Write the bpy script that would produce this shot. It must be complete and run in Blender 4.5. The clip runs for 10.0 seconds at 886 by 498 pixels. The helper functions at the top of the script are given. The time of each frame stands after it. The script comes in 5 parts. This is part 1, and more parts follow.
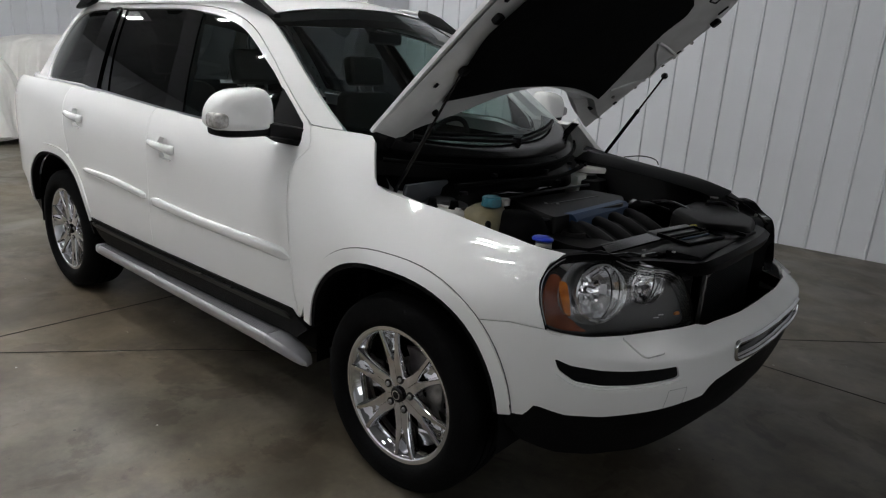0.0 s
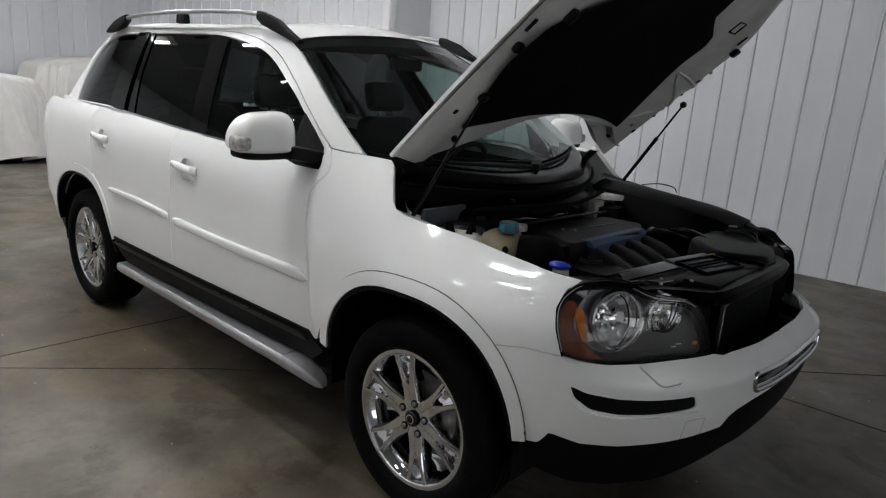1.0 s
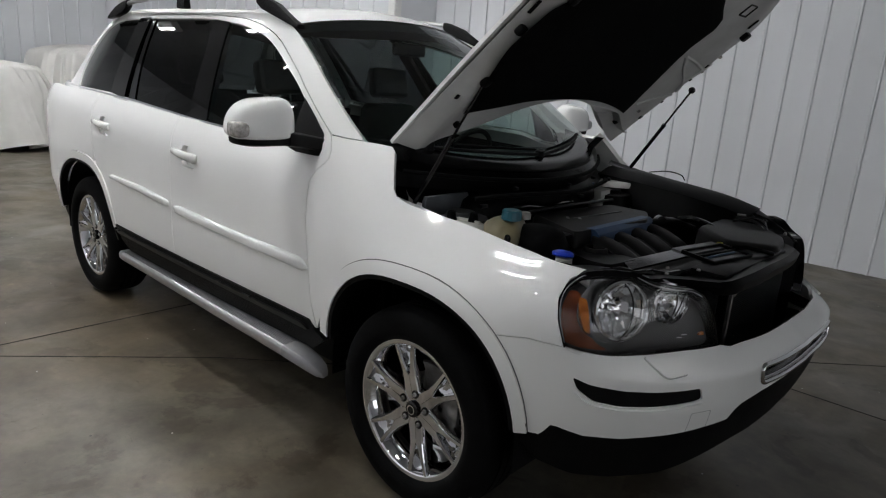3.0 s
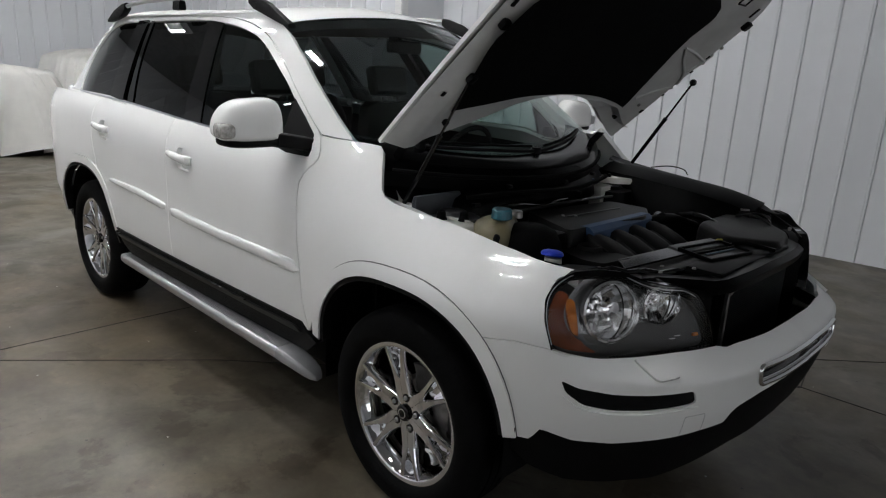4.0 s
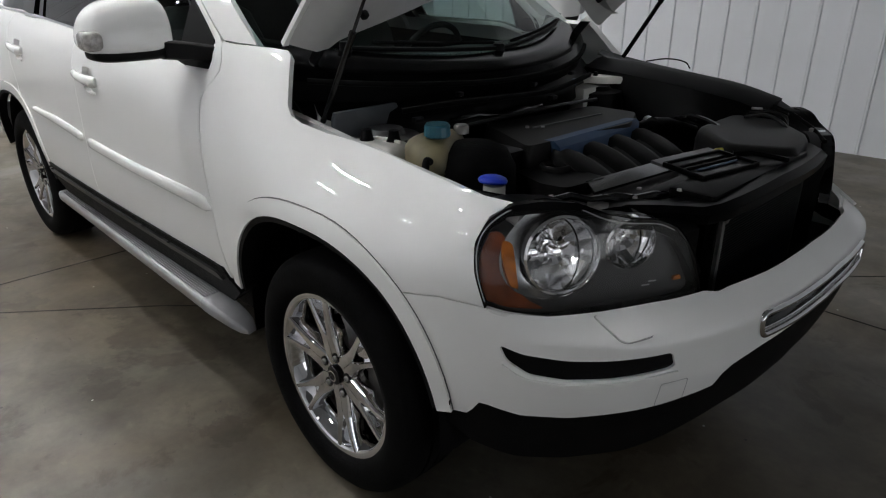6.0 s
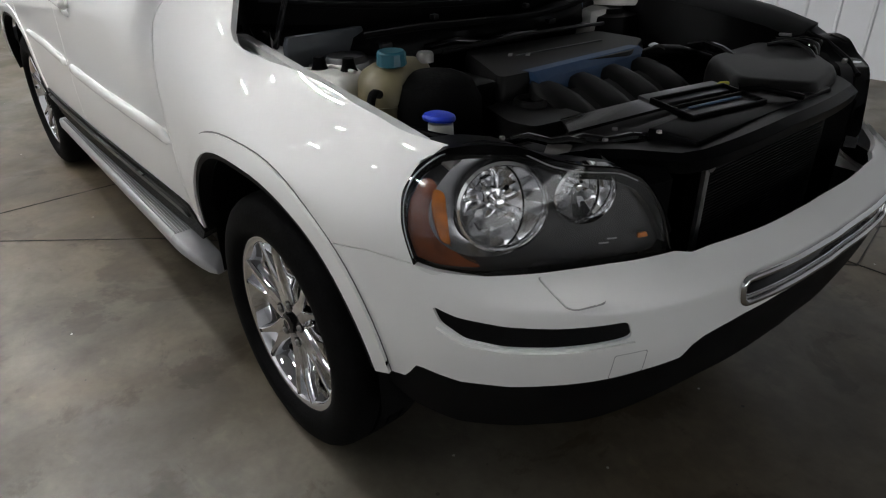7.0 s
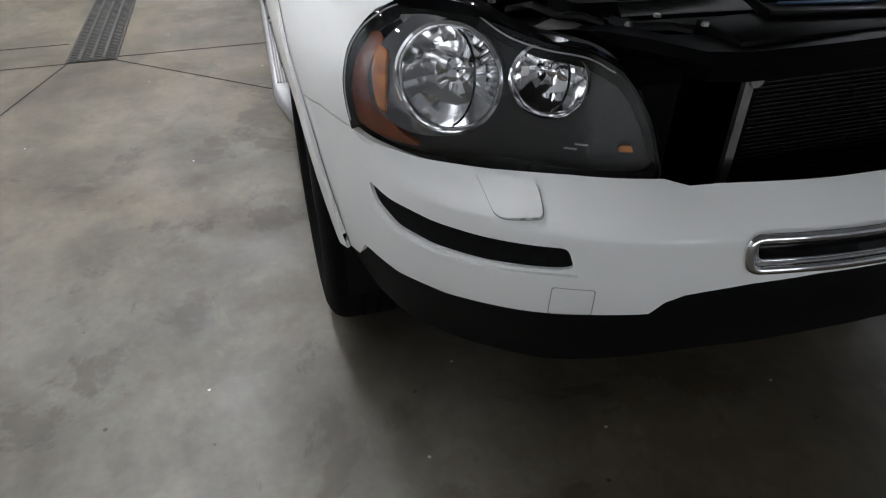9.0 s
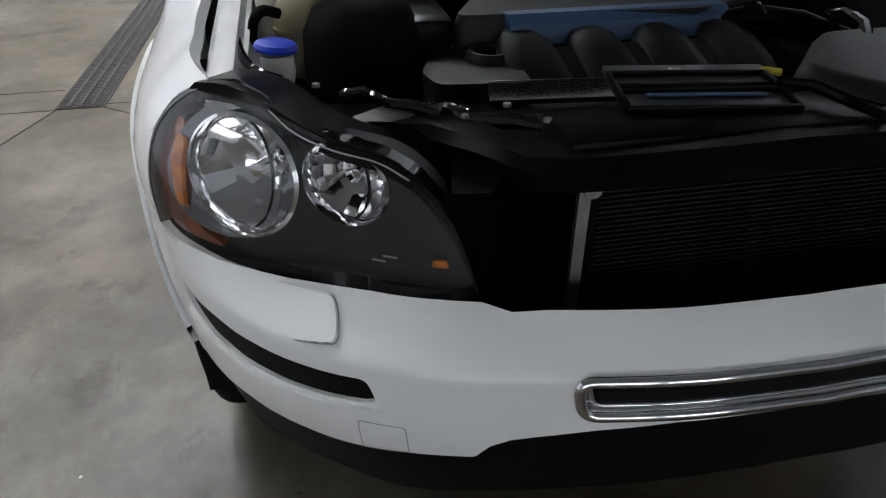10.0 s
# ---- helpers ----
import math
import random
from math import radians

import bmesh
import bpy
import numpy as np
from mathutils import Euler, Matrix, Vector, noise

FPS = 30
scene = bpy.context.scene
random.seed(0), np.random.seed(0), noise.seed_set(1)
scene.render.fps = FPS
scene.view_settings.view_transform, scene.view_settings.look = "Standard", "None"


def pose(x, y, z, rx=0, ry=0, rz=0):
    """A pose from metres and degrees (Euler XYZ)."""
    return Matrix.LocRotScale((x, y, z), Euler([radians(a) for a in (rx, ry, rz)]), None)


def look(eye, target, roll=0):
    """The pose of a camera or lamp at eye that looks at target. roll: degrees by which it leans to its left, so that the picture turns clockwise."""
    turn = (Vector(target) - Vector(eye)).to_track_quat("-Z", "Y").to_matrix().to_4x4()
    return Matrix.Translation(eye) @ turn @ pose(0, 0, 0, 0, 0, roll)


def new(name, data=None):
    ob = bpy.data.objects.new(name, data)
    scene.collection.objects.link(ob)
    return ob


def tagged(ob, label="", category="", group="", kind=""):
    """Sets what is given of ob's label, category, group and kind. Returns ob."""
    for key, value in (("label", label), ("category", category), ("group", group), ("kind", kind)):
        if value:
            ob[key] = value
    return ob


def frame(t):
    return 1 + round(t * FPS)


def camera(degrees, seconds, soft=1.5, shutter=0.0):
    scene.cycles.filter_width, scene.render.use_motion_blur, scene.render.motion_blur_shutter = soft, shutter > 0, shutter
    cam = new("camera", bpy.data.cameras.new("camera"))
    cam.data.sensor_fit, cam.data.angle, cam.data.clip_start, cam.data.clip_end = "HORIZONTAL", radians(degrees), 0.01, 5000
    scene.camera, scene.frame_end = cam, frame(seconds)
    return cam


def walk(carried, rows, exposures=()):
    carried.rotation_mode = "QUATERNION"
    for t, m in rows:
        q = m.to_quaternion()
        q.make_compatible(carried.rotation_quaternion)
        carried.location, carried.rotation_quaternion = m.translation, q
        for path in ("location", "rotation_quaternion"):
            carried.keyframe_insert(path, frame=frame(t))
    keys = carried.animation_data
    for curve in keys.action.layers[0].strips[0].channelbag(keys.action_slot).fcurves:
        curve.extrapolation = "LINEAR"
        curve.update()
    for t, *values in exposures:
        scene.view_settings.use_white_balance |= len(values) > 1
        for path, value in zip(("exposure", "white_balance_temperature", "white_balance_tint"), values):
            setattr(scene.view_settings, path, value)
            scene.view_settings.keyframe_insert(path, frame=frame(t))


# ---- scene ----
from mathutils.geometry import delaunay_2d_cdt

cam = camera(67.5, 10.0, soft=1.15)
PATH = [
    (0, (1.468, -2.422, 1.517), (0.234, -0.947, 0.969), 3.7),
    (0.5, (1.482, -2.43, 1.511), (0.21, -0.974, 0.995), 4.0),
    (1, (1.471, -2.431, 1.521), (0.185, -0.977, 1.039), 4.3),
    (1.5, (1.463, -2.424, 1.52), (0.177, -0.97, 1.037), 4.4),
    (2, (1.463, -2.428, 1.524), (0.168, -0.983, 1.039), 3.7),
    (2.5, (1.459, -2.411, 1.517), (0.166, -0.973, 1.006), 4.2),
    (3.8, (1.483, -2.312, 1.507), (0.175, -0.891, 0.989), 3.9),
    (4, (1.499, -2.284, 1.516), (0.166, -0.89, 0.988), 3.1),
    (4.5, (1.513, -2.219, 1.505), (0.175, -0.862, 0.899), 2.1),
    (5, (1.462, -2.103, 1.496), (0.216, -0.646, 0.926), 2.5),
    (5.5, (1.376, -1.945, 1.483), (0.15, -0.519, 0.8), 3.2),
    (5.7, (1.378, -1.879, 1.465), (0.116, -0.512, 0.733), 2.0),
    (6.8, (1.44, -1.546, 1.43), (0.057, -0.422, 0.522), -2.2),
    (7, (1.432, -1.487, 1.414), (0.073, -0.385, 0.445), -0.9),
    (7.5, (1.379, -1.311, 1.382), (0.033, -0.257, 0.344), 3.1),
    (8, (1.41, -1.174, 1.352), (-0.028, -0.288, 0.282), 1.0),
    (8.5, (1.541, -1.056, 1.304), (-0.021, -0.431, 0.223), 3.0),
    (9, (1.586, -0.984, 1.282), (0.034, -0.541, 0.1), 0.1),
    (9.5, (1.508, -0.832, 1.265), (-0.095, -0.449, 0.132), 3.1),
    (10, (1.488, -0.604, 1.29), (-0.159, -0.274, 0.205), -0.2),
]
walk(cam, [(t, look(eye, target, roll)) for t, eye, target, roll in PATH],
     [(0, 0.07, 6580, 10), (5.5, 0.13, 6540, 10), (7, 0.45, 6640, 10), (8.5, 0.74, 6480, 10), (10, 0.84, 6300, 10)])

# ---------------------------------------------------------------- light
world = bpy.data.worlds.new("world")
scene.world = world
world.use_nodes = True
world.node_tree.nodes["Background"].inputs[0].default_value = (0.55, 0.6, 0.65, 1)
world.node_tree.nodes["Background"].inputs[1].default_value = 0.02
TUBE_POWER = 225.0
FILL_POWER = 1.65

# ---------------------------------------------------------------- materials


def mat(name, color, rough=0.5, metal=0.0, coat=0.0, spec=0.5, var=0.0, scale=8.0, bump=0.0, bscale=60.0, emit=None, rvar=0.0):
    m = bpy.data.materials.new(name)
    m.use_nodes = True
    nt = m.node_tree
    b = nt.nodes["Principled BSDF"]
    b.inputs["Base Color"].default_value = (*color, 1)
    b.inputs["Roughness"].default_value = rough
    b.inputs["Metallic"].default_value = metal
    b.inputs["Coat Weight"].default_value = coat
    b.inputs["Coat Roughness"].default_value = 0.03
    b.inputs["Specular IOR Level"].default_value = spec
    if emit:
        b.inputs["Emission Color"].default_value = (*emit[0], 1)
        b.inputs["Emission Strength"].default_value = emit[1]
    if var or bump or rvar:
        tc = nt.nodes.new("ShaderNodeTexCoord")
    if var or rvar:
        n1 = nt.nodes.new("ShaderNodeTexNoise")
        n1.inputs["Scale"].default_value = scale
        n1.inputs["Detail"].default_value = 6
        nt.links.new(tc.outputs["Object"], n1.inputs["Vector"])
    if var:
        r = nt.nodes.new("ShaderNodeValToRGB")
        r.color_ramp.elements[0].position, r.color_ramp.elements[1].position = 0.3, 0.7
        r.color_ramp.elements[0].color = (*[c * (1 - var) for c in color], 1)
        r.color_ramp.elements[1].color = (*[min(1, c * (1 + var)) for c in color], 1)
        nt.links.new(n1.outputs["Fac"], r.inputs["Fac"])
        nt.links.new(r.outputs["Color"], b.inputs["Base Color"])
    if rvar:
        mr = nt.nodes.new("ShaderNodeMapRange")
        mr.inputs["To Min"].default_value, mr.inputs["To Max"].default_value = max(0.02, rough - rvar), rough + rvar
        nt.links.new(n1.outputs["Fac"], mr.inputs["Value"])
        nt.links.new(mr.outputs["Result"], b.inputs["Roughness"])
    if bump:
        n2 = nt.nodes.new("ShaderNodeTexNoise")
        n2.inputs["Scale"].default_value = bscale
        n2.inputs["Detail"].default_value = 4
        bp = nt.nodes.new("ShaderNodeBump")
        bp.inputs["Strength"].default_value = bump
        bp.inputs["Distance"].default_value = 0.01
        nt.links.new(tc.outputs["Object"], n2.inputs["Vector"])
        nt.links.new(n2.outputs["Fac"], bp.inputs["Height"])
        nt.links.new(bp.outputs["Normal"], b.inputs["Normal"])
    return m


def glass_mat(name, tint, rough=0.0, ior=1.5, haze=0.0):
    m = bpy.data.materials.new(name)
    m.use_nodes = True
    nt = m.node_tree
    nt.nodes.remove(nt.nodes["Principled BSDF"])
    out = nt.nodes["Material Output"]
    tr, gl, mx, lw = (nt.nodes.new("ShaderNode" + k) for k in ("BsdfTransparent", "BsdfGlossy", "MixShader", "LayerWeight"))
    tr.inputs[0].default_value = (*tint, 1)
    gl.inputs["Roughness"].default_value = rough
    lw.inputs["Blend"].default_value = 0.5
    f0 = 2 * ((ior - 1) / (ior + 1)) ** 2
    pw, ml, ad = (nt.nodes.new("ShaderNodeMath") for _ in range(3))
    pw.operation, ml.operation, ad.operation = "POWER", "MULTIPLY", "ADD"
    pw.inputs[1].default_value, ml.inputs[1].default_value, ad.inputs[1].default_value = 5.0, 1 - f0, f0
    nt.links.new(lw.outputs["Facing"], pw.inputs[0])
    nt.links.new(pw.outputs[0], ml.inputs[0])
    nt.links.new(ml.outputs[0], ad.inputs[0])
    nt.links.new(ad.outputs[0], mx.inputs[0])
    nt.links.new(tr.outputs[0], mx.inputs[1])
    nt.links.new(gl.outputs[0], mx.inputs[2])
    last = mx
    if haze:
        df, m2 = nt.nodes.new("ShaderNodeBsdfDiffuse"), nt.nodes.new("ShaderNodeMixShader")
        df.inputs[0].default_value = (0.6, 0.6, 0.6, 1)
        m2.inputs[0].default_value = haze
        nt.links.new(mx.outputs[0], m2.inputs[1])
        nt.links.new(df.outputs[0], m2.inputs[2])
        last = m2
    nt.links.new(last.outputs[0], out.inputs["Surface"])
    return m


def floor_mat():
    m = mat("polished_concrete", (0.25, 0.24, 0.22), 0.42)
    nt = m.node_tree
    b = nt.nodes["Principled BSDF"]
    tc = nt.nodes.new("ShaderNodeTexCoord")

    def mapped(turn, sx, sy):
        mp = nt.nodes.new("ShaderNodeMapping")
        mp.inputs["Rotation"].default_value = (0, 0, radians(turn))
        mp.inputs["Scale"].default_value = (sx, sy, 1)
        nt.links.new(tc.outputs["Object"], mp.inputs["Vector"])
        return mp.outputs["Vector"]

    def nz(scale, detail, dist=0.0, rough=0.5, vec=None):
        n = nt.nodes.new("ShaderNodeTexNoise")
        n.inputs["Scale"].default_value, n.inputs["Detail"].default_value, n.inputs["Distortion"].default_value = scale, detail, dist
        n.inputs["Roughness"].default_value = rough
        nt.links.new(vec or tc.outputs["Object"], n.inputs["Vector"])
        return n.outputs["Fac"]

    def ramp(src, p0, p1, c0, c1):
        r = nt.nodes.new("ShaderNodeValToRGB")
        r.color_ramp.elements[0].position, r.color_ramp.elements[1].position = p0, p1
        r.color_ramp.elements[0].color, r.color_ramp.elements[1].color = (*c0, 1), (*c1, 1)
        nt.links.new(src, r.inputs["Fac"])
        return r.outputs["Color"]

    def mix(mode, fac, a, c):
        x = nt.nodes.new("ShaderNodeMix")
        x.data_type, x.blend_type = "RGBA", mode
        if isinstance(fac, float):
            x.inputs["Factor"].default_value = fac
        else:
            nt.links.new(fac, x.inputs["Factor"])
        for socket, v in (("A", a), ("B", c)):
            if isinstance(v, tuple):
                x.inputs[socket].default_value = (*v, 1)
            else:
                nt.links.new(v, x.inputs[socket])
        return x.outputs["Result"]

    def specks(scale, size, share):
        """Small dots, here and there."""
        v = nt.nodes.new("ShaderNodeTexVoronoi")
        v.voronoi_dimensions = "2D"
        v.inputs["Scale"].default_value = scale
        nt.links.new(tc.outputs["Object"], v.inputs["Vector"])
        near, pick, both_on = (nt.nodes.new("ShaderNodeMath") for _ in range(3))
        near.operation, pick.operation, both_on.operation = "LESS_THAN", "LESS_THAN", "MULTIPLY"
        near.inputs[1].default_value, pick.inputs[1].default_value = size * scale, share
        sp = nt.nodes.new("ShaderNodeSeparateColor")
        nt.links.new(v.outputs["Distance"], near.inputs[0])
        nt.links.new(v.outputs["Color"], sp.inputs[0])
        nt.links.new(sp.outputs[0], pick.inputs[0])
        nt.links.new(near.outputs[0], both_on.inputs[0])
        nt.links.new(pick.outputs[0], both_on.inputs[1])
        return both_on.outputs[0]

    brown, grey = (0.108, 0.087, 0.059), (0.124, 0.113, 0.092)
    c = ramp(nz(0.55, 5, 0.6, 0.55), 0.42, 0.60, brown, grey)
    # cloudy trowel marks, with hard-edged shapes inside them
    c = mix("MULTIPLY", 0.9, c, ramp(nz(1.9, 10, 0.25, 0.60), 0.38, 0.62, (0.58, 0.56, 0.52), (1.22, 1.22, 1.21)))
    c = mix("MULTIPLY", 0.8, c, ramp(nz(5.5, 8, 0.35, 0.64), 0.40, 0.56, (0.82, 0.81, 0.79), (1.08, 1.08, 1.07)))
    c = mix("MULTIPLY", 1.0, c, ramp(nz(2.6, 10, 0.4, 0.64), 0.56, 0.60, (1, 1, 1), (0.66, 0.63, 0.58)))
    c = mix("MULTIPLY", 1.0, c, ramp(nz(3.3, 10, 0.4, 0.64, mapped(25, 1, 1.8)), 0.62, 0.66, (1, 1, 1), (1.22, 1.22, 1.2)))
    c = mix("MULTIPLY", 0.8, c, ramp(nz(4.0, 10, 0.6, 0.68, mapped(-20, 1, 3.2)), 0.655, 0.70, (1, 1, 1), (0.55, 0.52, 0.48)))
    c = mix("MULTIPLY", 0.7, c, ramp(nz(30, 6, 0.3, 0.6), 0.3, 0.7, (0.86, 0.86, 0.86), (1.14, 1.14, 1.14)))
    c = mix("MIX", specks(2.6, 0.0055, 0.30), c, (0.035, 0.028, 0.022))
    c = mix("MIX", specks(3.1, 0.0042, 0.30), c, (0.50, 0.49, 0.47))
    c = mix("MIX", specks(6.3, 0.0032, 0.20), c, (0.05, 0.042, 0.035))
    nt.links.new(c, b.inputs["Base Color"])
    nt.links.new(ramp(nz(2.4, 8, 1.0), 0.35, 0.65, (0.34,) * 3, (0.52,) * 3), b.inputs["Roughness"])
    bp = nt.nodes.new("ShaderNodeBump")
    bp.inputs["Strength"].default_value, bp.inputs["Distance"].default_value = 0.10, 0.003
    nt.links.new(nz(22, 6), bp.inputs["Height"])
    nt.links.new(bp.outputs["Normal"], b.inputs["Normal"])
    return m


M_FLOOR = floor_mat()
M_WALL = mat("white_painted_steel", (0.72, 0.735, 0.765), 0.38, var=0.03, scale=2.0, bump=0.04, bscale=25)
M_SHEET = mat("ribbed_wall_sheet", (0.72, 0.735, 0.765), 0.36, var=0.03, scale=2.0, bump=0.05, bscale=9)


def vary_each(m, low, high):
    """Lets each object of the material be a little lighter or darker."""
    nt = m.node_tree
    b = nt.nodes["Principled BSDF"]
    src = b.inputs["Base Color"].links[0].from_socket
    info, rng, mul = nt.nodes.new("ShaderNodeObjectInfo"), nt.nodes.new("ShaderNodeMapRange"), nt.nodes.new("ShaderNodeMix")
    rng.inputs["To Min"].default_value, rng.inputs["To Max"].default_value = low, high
    mul.data_type, mul.blend_type = "RGBA", "MULTIPLY"
    mul.inputs["Factor"].default_value = 1.0
    nt.links.new(info.outputs["Random"], rng.inputs["Value"])
    nt.links.new(src, mul.inputs["A"])
    nt.links.new(rng.outputs["Result"], mul.inputs["B"])
    nt.links.new(mul.outputs["Result"], b.inputs["Base Color"])


vary_each(M_SHEET, 0.95, 1.03)
M_TRIMW = mat("white_steel_trim", (0.8, 0.8, 0.8), 0.35, var=0.02)
M_CEIL = mat("grey_ceiling", (0.26, 0.262, 0.265), 0.7, spec=0.2, var=0.15)
M_PAINT = mat("white_car_paint", (0.87, 0.87, 0.86), 0.5, coat=1.0, spec=0.0, var=0.012, scale=3.0)
# Body white made darker, with the under-hood shade put into the colour.
M_PAINT_DIM = mat("dimmed_white_paint", (0.60, 0.60, 0.595), 0.4, coat=0.3, var=0.08, scale=10)
M_BLACKP = mat("black_textured_plastic", (0.0042, 0.0042, 0.0046), 0.5, spec=0.09, var=0.25, scale=20, bump=0.2, bscale=400)
M_GLOSSBLACK = mat("gloss_black", (0.004, 0.004, 0.0045), 0.04, spec=0.4, var=0.2, scale=10, rvar=0.015)
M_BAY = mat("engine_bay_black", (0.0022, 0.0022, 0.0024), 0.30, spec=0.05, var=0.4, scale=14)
M_SATIN = mat("satin_black_plastic", (0.008, 0.008, 0.0085), 0.28, spec=0.3, var=0.2, scale=12)
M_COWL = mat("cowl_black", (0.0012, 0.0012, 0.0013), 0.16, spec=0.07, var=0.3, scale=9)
M_PAD = mat("hood_felt", (0.004, 0.004, 0.004), 0.95, spec=0.05, var=0.3, scale=30, bump=0.5, bscale=150)
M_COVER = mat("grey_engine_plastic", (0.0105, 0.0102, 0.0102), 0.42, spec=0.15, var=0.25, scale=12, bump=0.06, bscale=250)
M_BLUE = mat("blue_engine_plastic", (0.03, 0.07, 0.15), 0.45, var=0.1, scale=20)
M_RUBBER = mat("tyre_rubber", (0.0038, 0.0038, 0.004), 0.75, spec=0.06, var=0.3, scale=14, bump=0.15, bscale=120)
M_CHROME = mat("chrome", (0.78, 0.78, 0.79), 0.06, 1.0, rvar=0.04, scale=30)
M_RIM = mat("chrome_rim", (0.72, 0.72, 0.73), 0.035, 1.0, rvar=0.015, scale=25)
M_STEEL = mat("dull_steel", (0.28, 0.27, 0.26), 0.45, 0.9, var=0.3, scale=25)
M_GAP = mat("shadow_gap_grey", (0.16, 0.16, 0.16), 0.7, spec=0.1, var=0.1, scale=20)
M_ALU = mat("silver_aluminium", (0.50, 0.50, 0.51), 0.36, 0.85, var=0.06, scale=15, bump=0.03, bscale=300)
M_TREAD = mat("ribbed_grey_plastic", (0.22, 0.22, 0.225), 0.5, 0.1, var=0.1, scale=30)
M_SILVERP = mat("silver_plastic", (0.36, 0.36, 0.37), 0.4, 0.2, var=0.06, scale=30)
M_AMBER = mat("amber_plastic", (0.48, 0.15, 0.025), 0.18, coat=0.5, var=0.5, scale=30)
M_AMBER_DARK = mat("smoked_amber", (0.17, 0.040, 0.013), 0.2, coat=0.6, var=0.4, scale=25)
M_REFL = mat("lamp_reflector", (0.88, 0.88, 0.89), 0.09, 1.0, rvar=0.04, scale=40)
M_BEZEL = mat("satin_bezel", (0.42, 0.42, 0.43), 0.22, 1.0, rvar=0.05, scale=20)
M_LAMPIN = mat("lamp_dark_housing", (0.018, 0.0185, 0.021), 0.5, var=0.2, scale=10)
M_TANK = mat("yellowed_plastic", (0.22, 0.19, 0.11), 0.4, var=0.2, scale=15)
M_TEAL = mat("teal_cap", (0.01, 0.10, 0.14), 0.4, var=0.1)
M_BLUECAP = mat("blue_cap", (0.01, 0.04, 0.45), 0.35, var=0.1)
M_WHITEP = mat("white_plastic", (0.62, 0.61, 0.57), 0.45, var=0.1, scale=20)
M_YELLOW = mat("yellow_handle", (0.55, 0.5, 0.03), 0.4)
M_RED = mat("red_lamp", (0.25, 0.01, 0.01), 0.15, coat=0.5)
M_CLOTH = mat("white_dust_cover", (0.74, 0.73, 0.70), 0.9, spec=0.1, var=0.05, scale=5, bump=0.1, bscale=300)
M_SEAT = mat("dark_leather", (0.022, 0.021, 0.02), 0.5, var=0.2, scale=12, bump=0.1, bscale=90)
M_DASH = mat("dark_dashboard", (0.010, 0.010, 0.0105), 0.6, spec=0.3, var=0.15, scale=20)
M_PANEL = mat("blue_grey_plastic", (0.060, 0.068, 0.080), 0.5, var=0.2, scale=14)
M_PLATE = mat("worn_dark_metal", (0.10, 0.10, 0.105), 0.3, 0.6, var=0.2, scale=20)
M_GRATE = mat("drain_steel", (0.045, 0.042, 0.038), 0.5, 0.4, var=0.3, scale=25)
M_JOINT = mat("floor_joint", (0.03, 0.028, 0.025), 0.8, var=0.2)
M_RAD = mat("radiator_fin", (0.022, 0.022, 0.023), 0.42, 0.6, var=0.3, scale=30)
M_TUBE = mat("fluorescent_tube", (0.9, 0.9, 0.9), 0.4, emit=((0.97, 0.985, 1.0), TUBE_POWER))
# Glow of the added fill panes, no known source.
M_FILL = mat("fill_panel", (0.8, 0.85, 0.9), 0.5, emit=((0.93, 0.965, 1.0), FILL_POWER))
M_HEADLINER = mat("headliner", (0.12, 0.115, 0.105), 0.9, spec=0.1, var=0.05)
G_CLEAR = glass_mat("clear_lamp_glass", (0.92, 0.92, 0.92), ior=1.40, haze=0.005)
G_SCREEN = glass_mat("windscreen_glass", (0.58, 0.67, 0.65), ior=1.36)
G_FRONT = glass_mat("side_glass", (0.38, 0.47, 0.45), ior=1.36)
G_DARK = glass_mat("privacy_glass", (0.055, 0.058, 0.06), ior=1.36)

# ---------------------------------------------------------------- helpers


def part(name, bm, material, parent=None, label="", sharp=35):
    me = bpy.data.meshes.new(name)
    if isinstance(bm, bpy.types.Mesh):
        me = bm
    else:
        bm.normal_update()
        bm.to_mesh(me)
        bm.free()
        me.materials.append(material)
        me.shade_smooth()
        me.set_sharp_from_angle(angle=radians(sharp))
        if "nrm" in me.attributes:
            nv = np.zeros(len(me.vertices) * 3, dtype=np.float32)
            me.attributes["nrm"].data.foreach_get("vector", nv)
            me.normals_split_custom_set_from_vertices(nv.reshape(-1, 3))
            me.attributes.remove(me.attributes["nrm"])
    ob = new(name, me)
    if parent:
        ob.parent = parent
    if label:
        ob["label"] = label
    return ob


def moved(bm, m):
    bmesh.ops.transform(bm, matrix=m, verts=bm.verts)
    if m.to_3x3().determinant() < 0:
        bmesh.ops.reverse_faces(bm, faces=bm.faces)
    return bm


def join(*bms):
    a = bms[0]
    for b in bms[1:]:
        me = bpy.data.meshes.new("tmp")
        b.to_mesh(me)
        b.free()
        a.from_mesh(me)
        bpy.data.meshes.remove(me)
    return a


def box(sx, sy, sz, bevel=0.0, at=(0, 0, 0), seg=2):
    bm = bmesh.new()
    bmesh.ops.create_cube(bm, size=1)
    bmesh.ops.scale(bm, vec=(sx, sy, sz), verts=bm.verts)
    if bevel:
        bmesh.ops.bevel(bm, geom=bm.edges, offset=bevel, segments=seg, affect="EDGES", profile=0.6)
    bmesh.ops.translate(bm, vec=at, verts=bm.verts)
    return bm


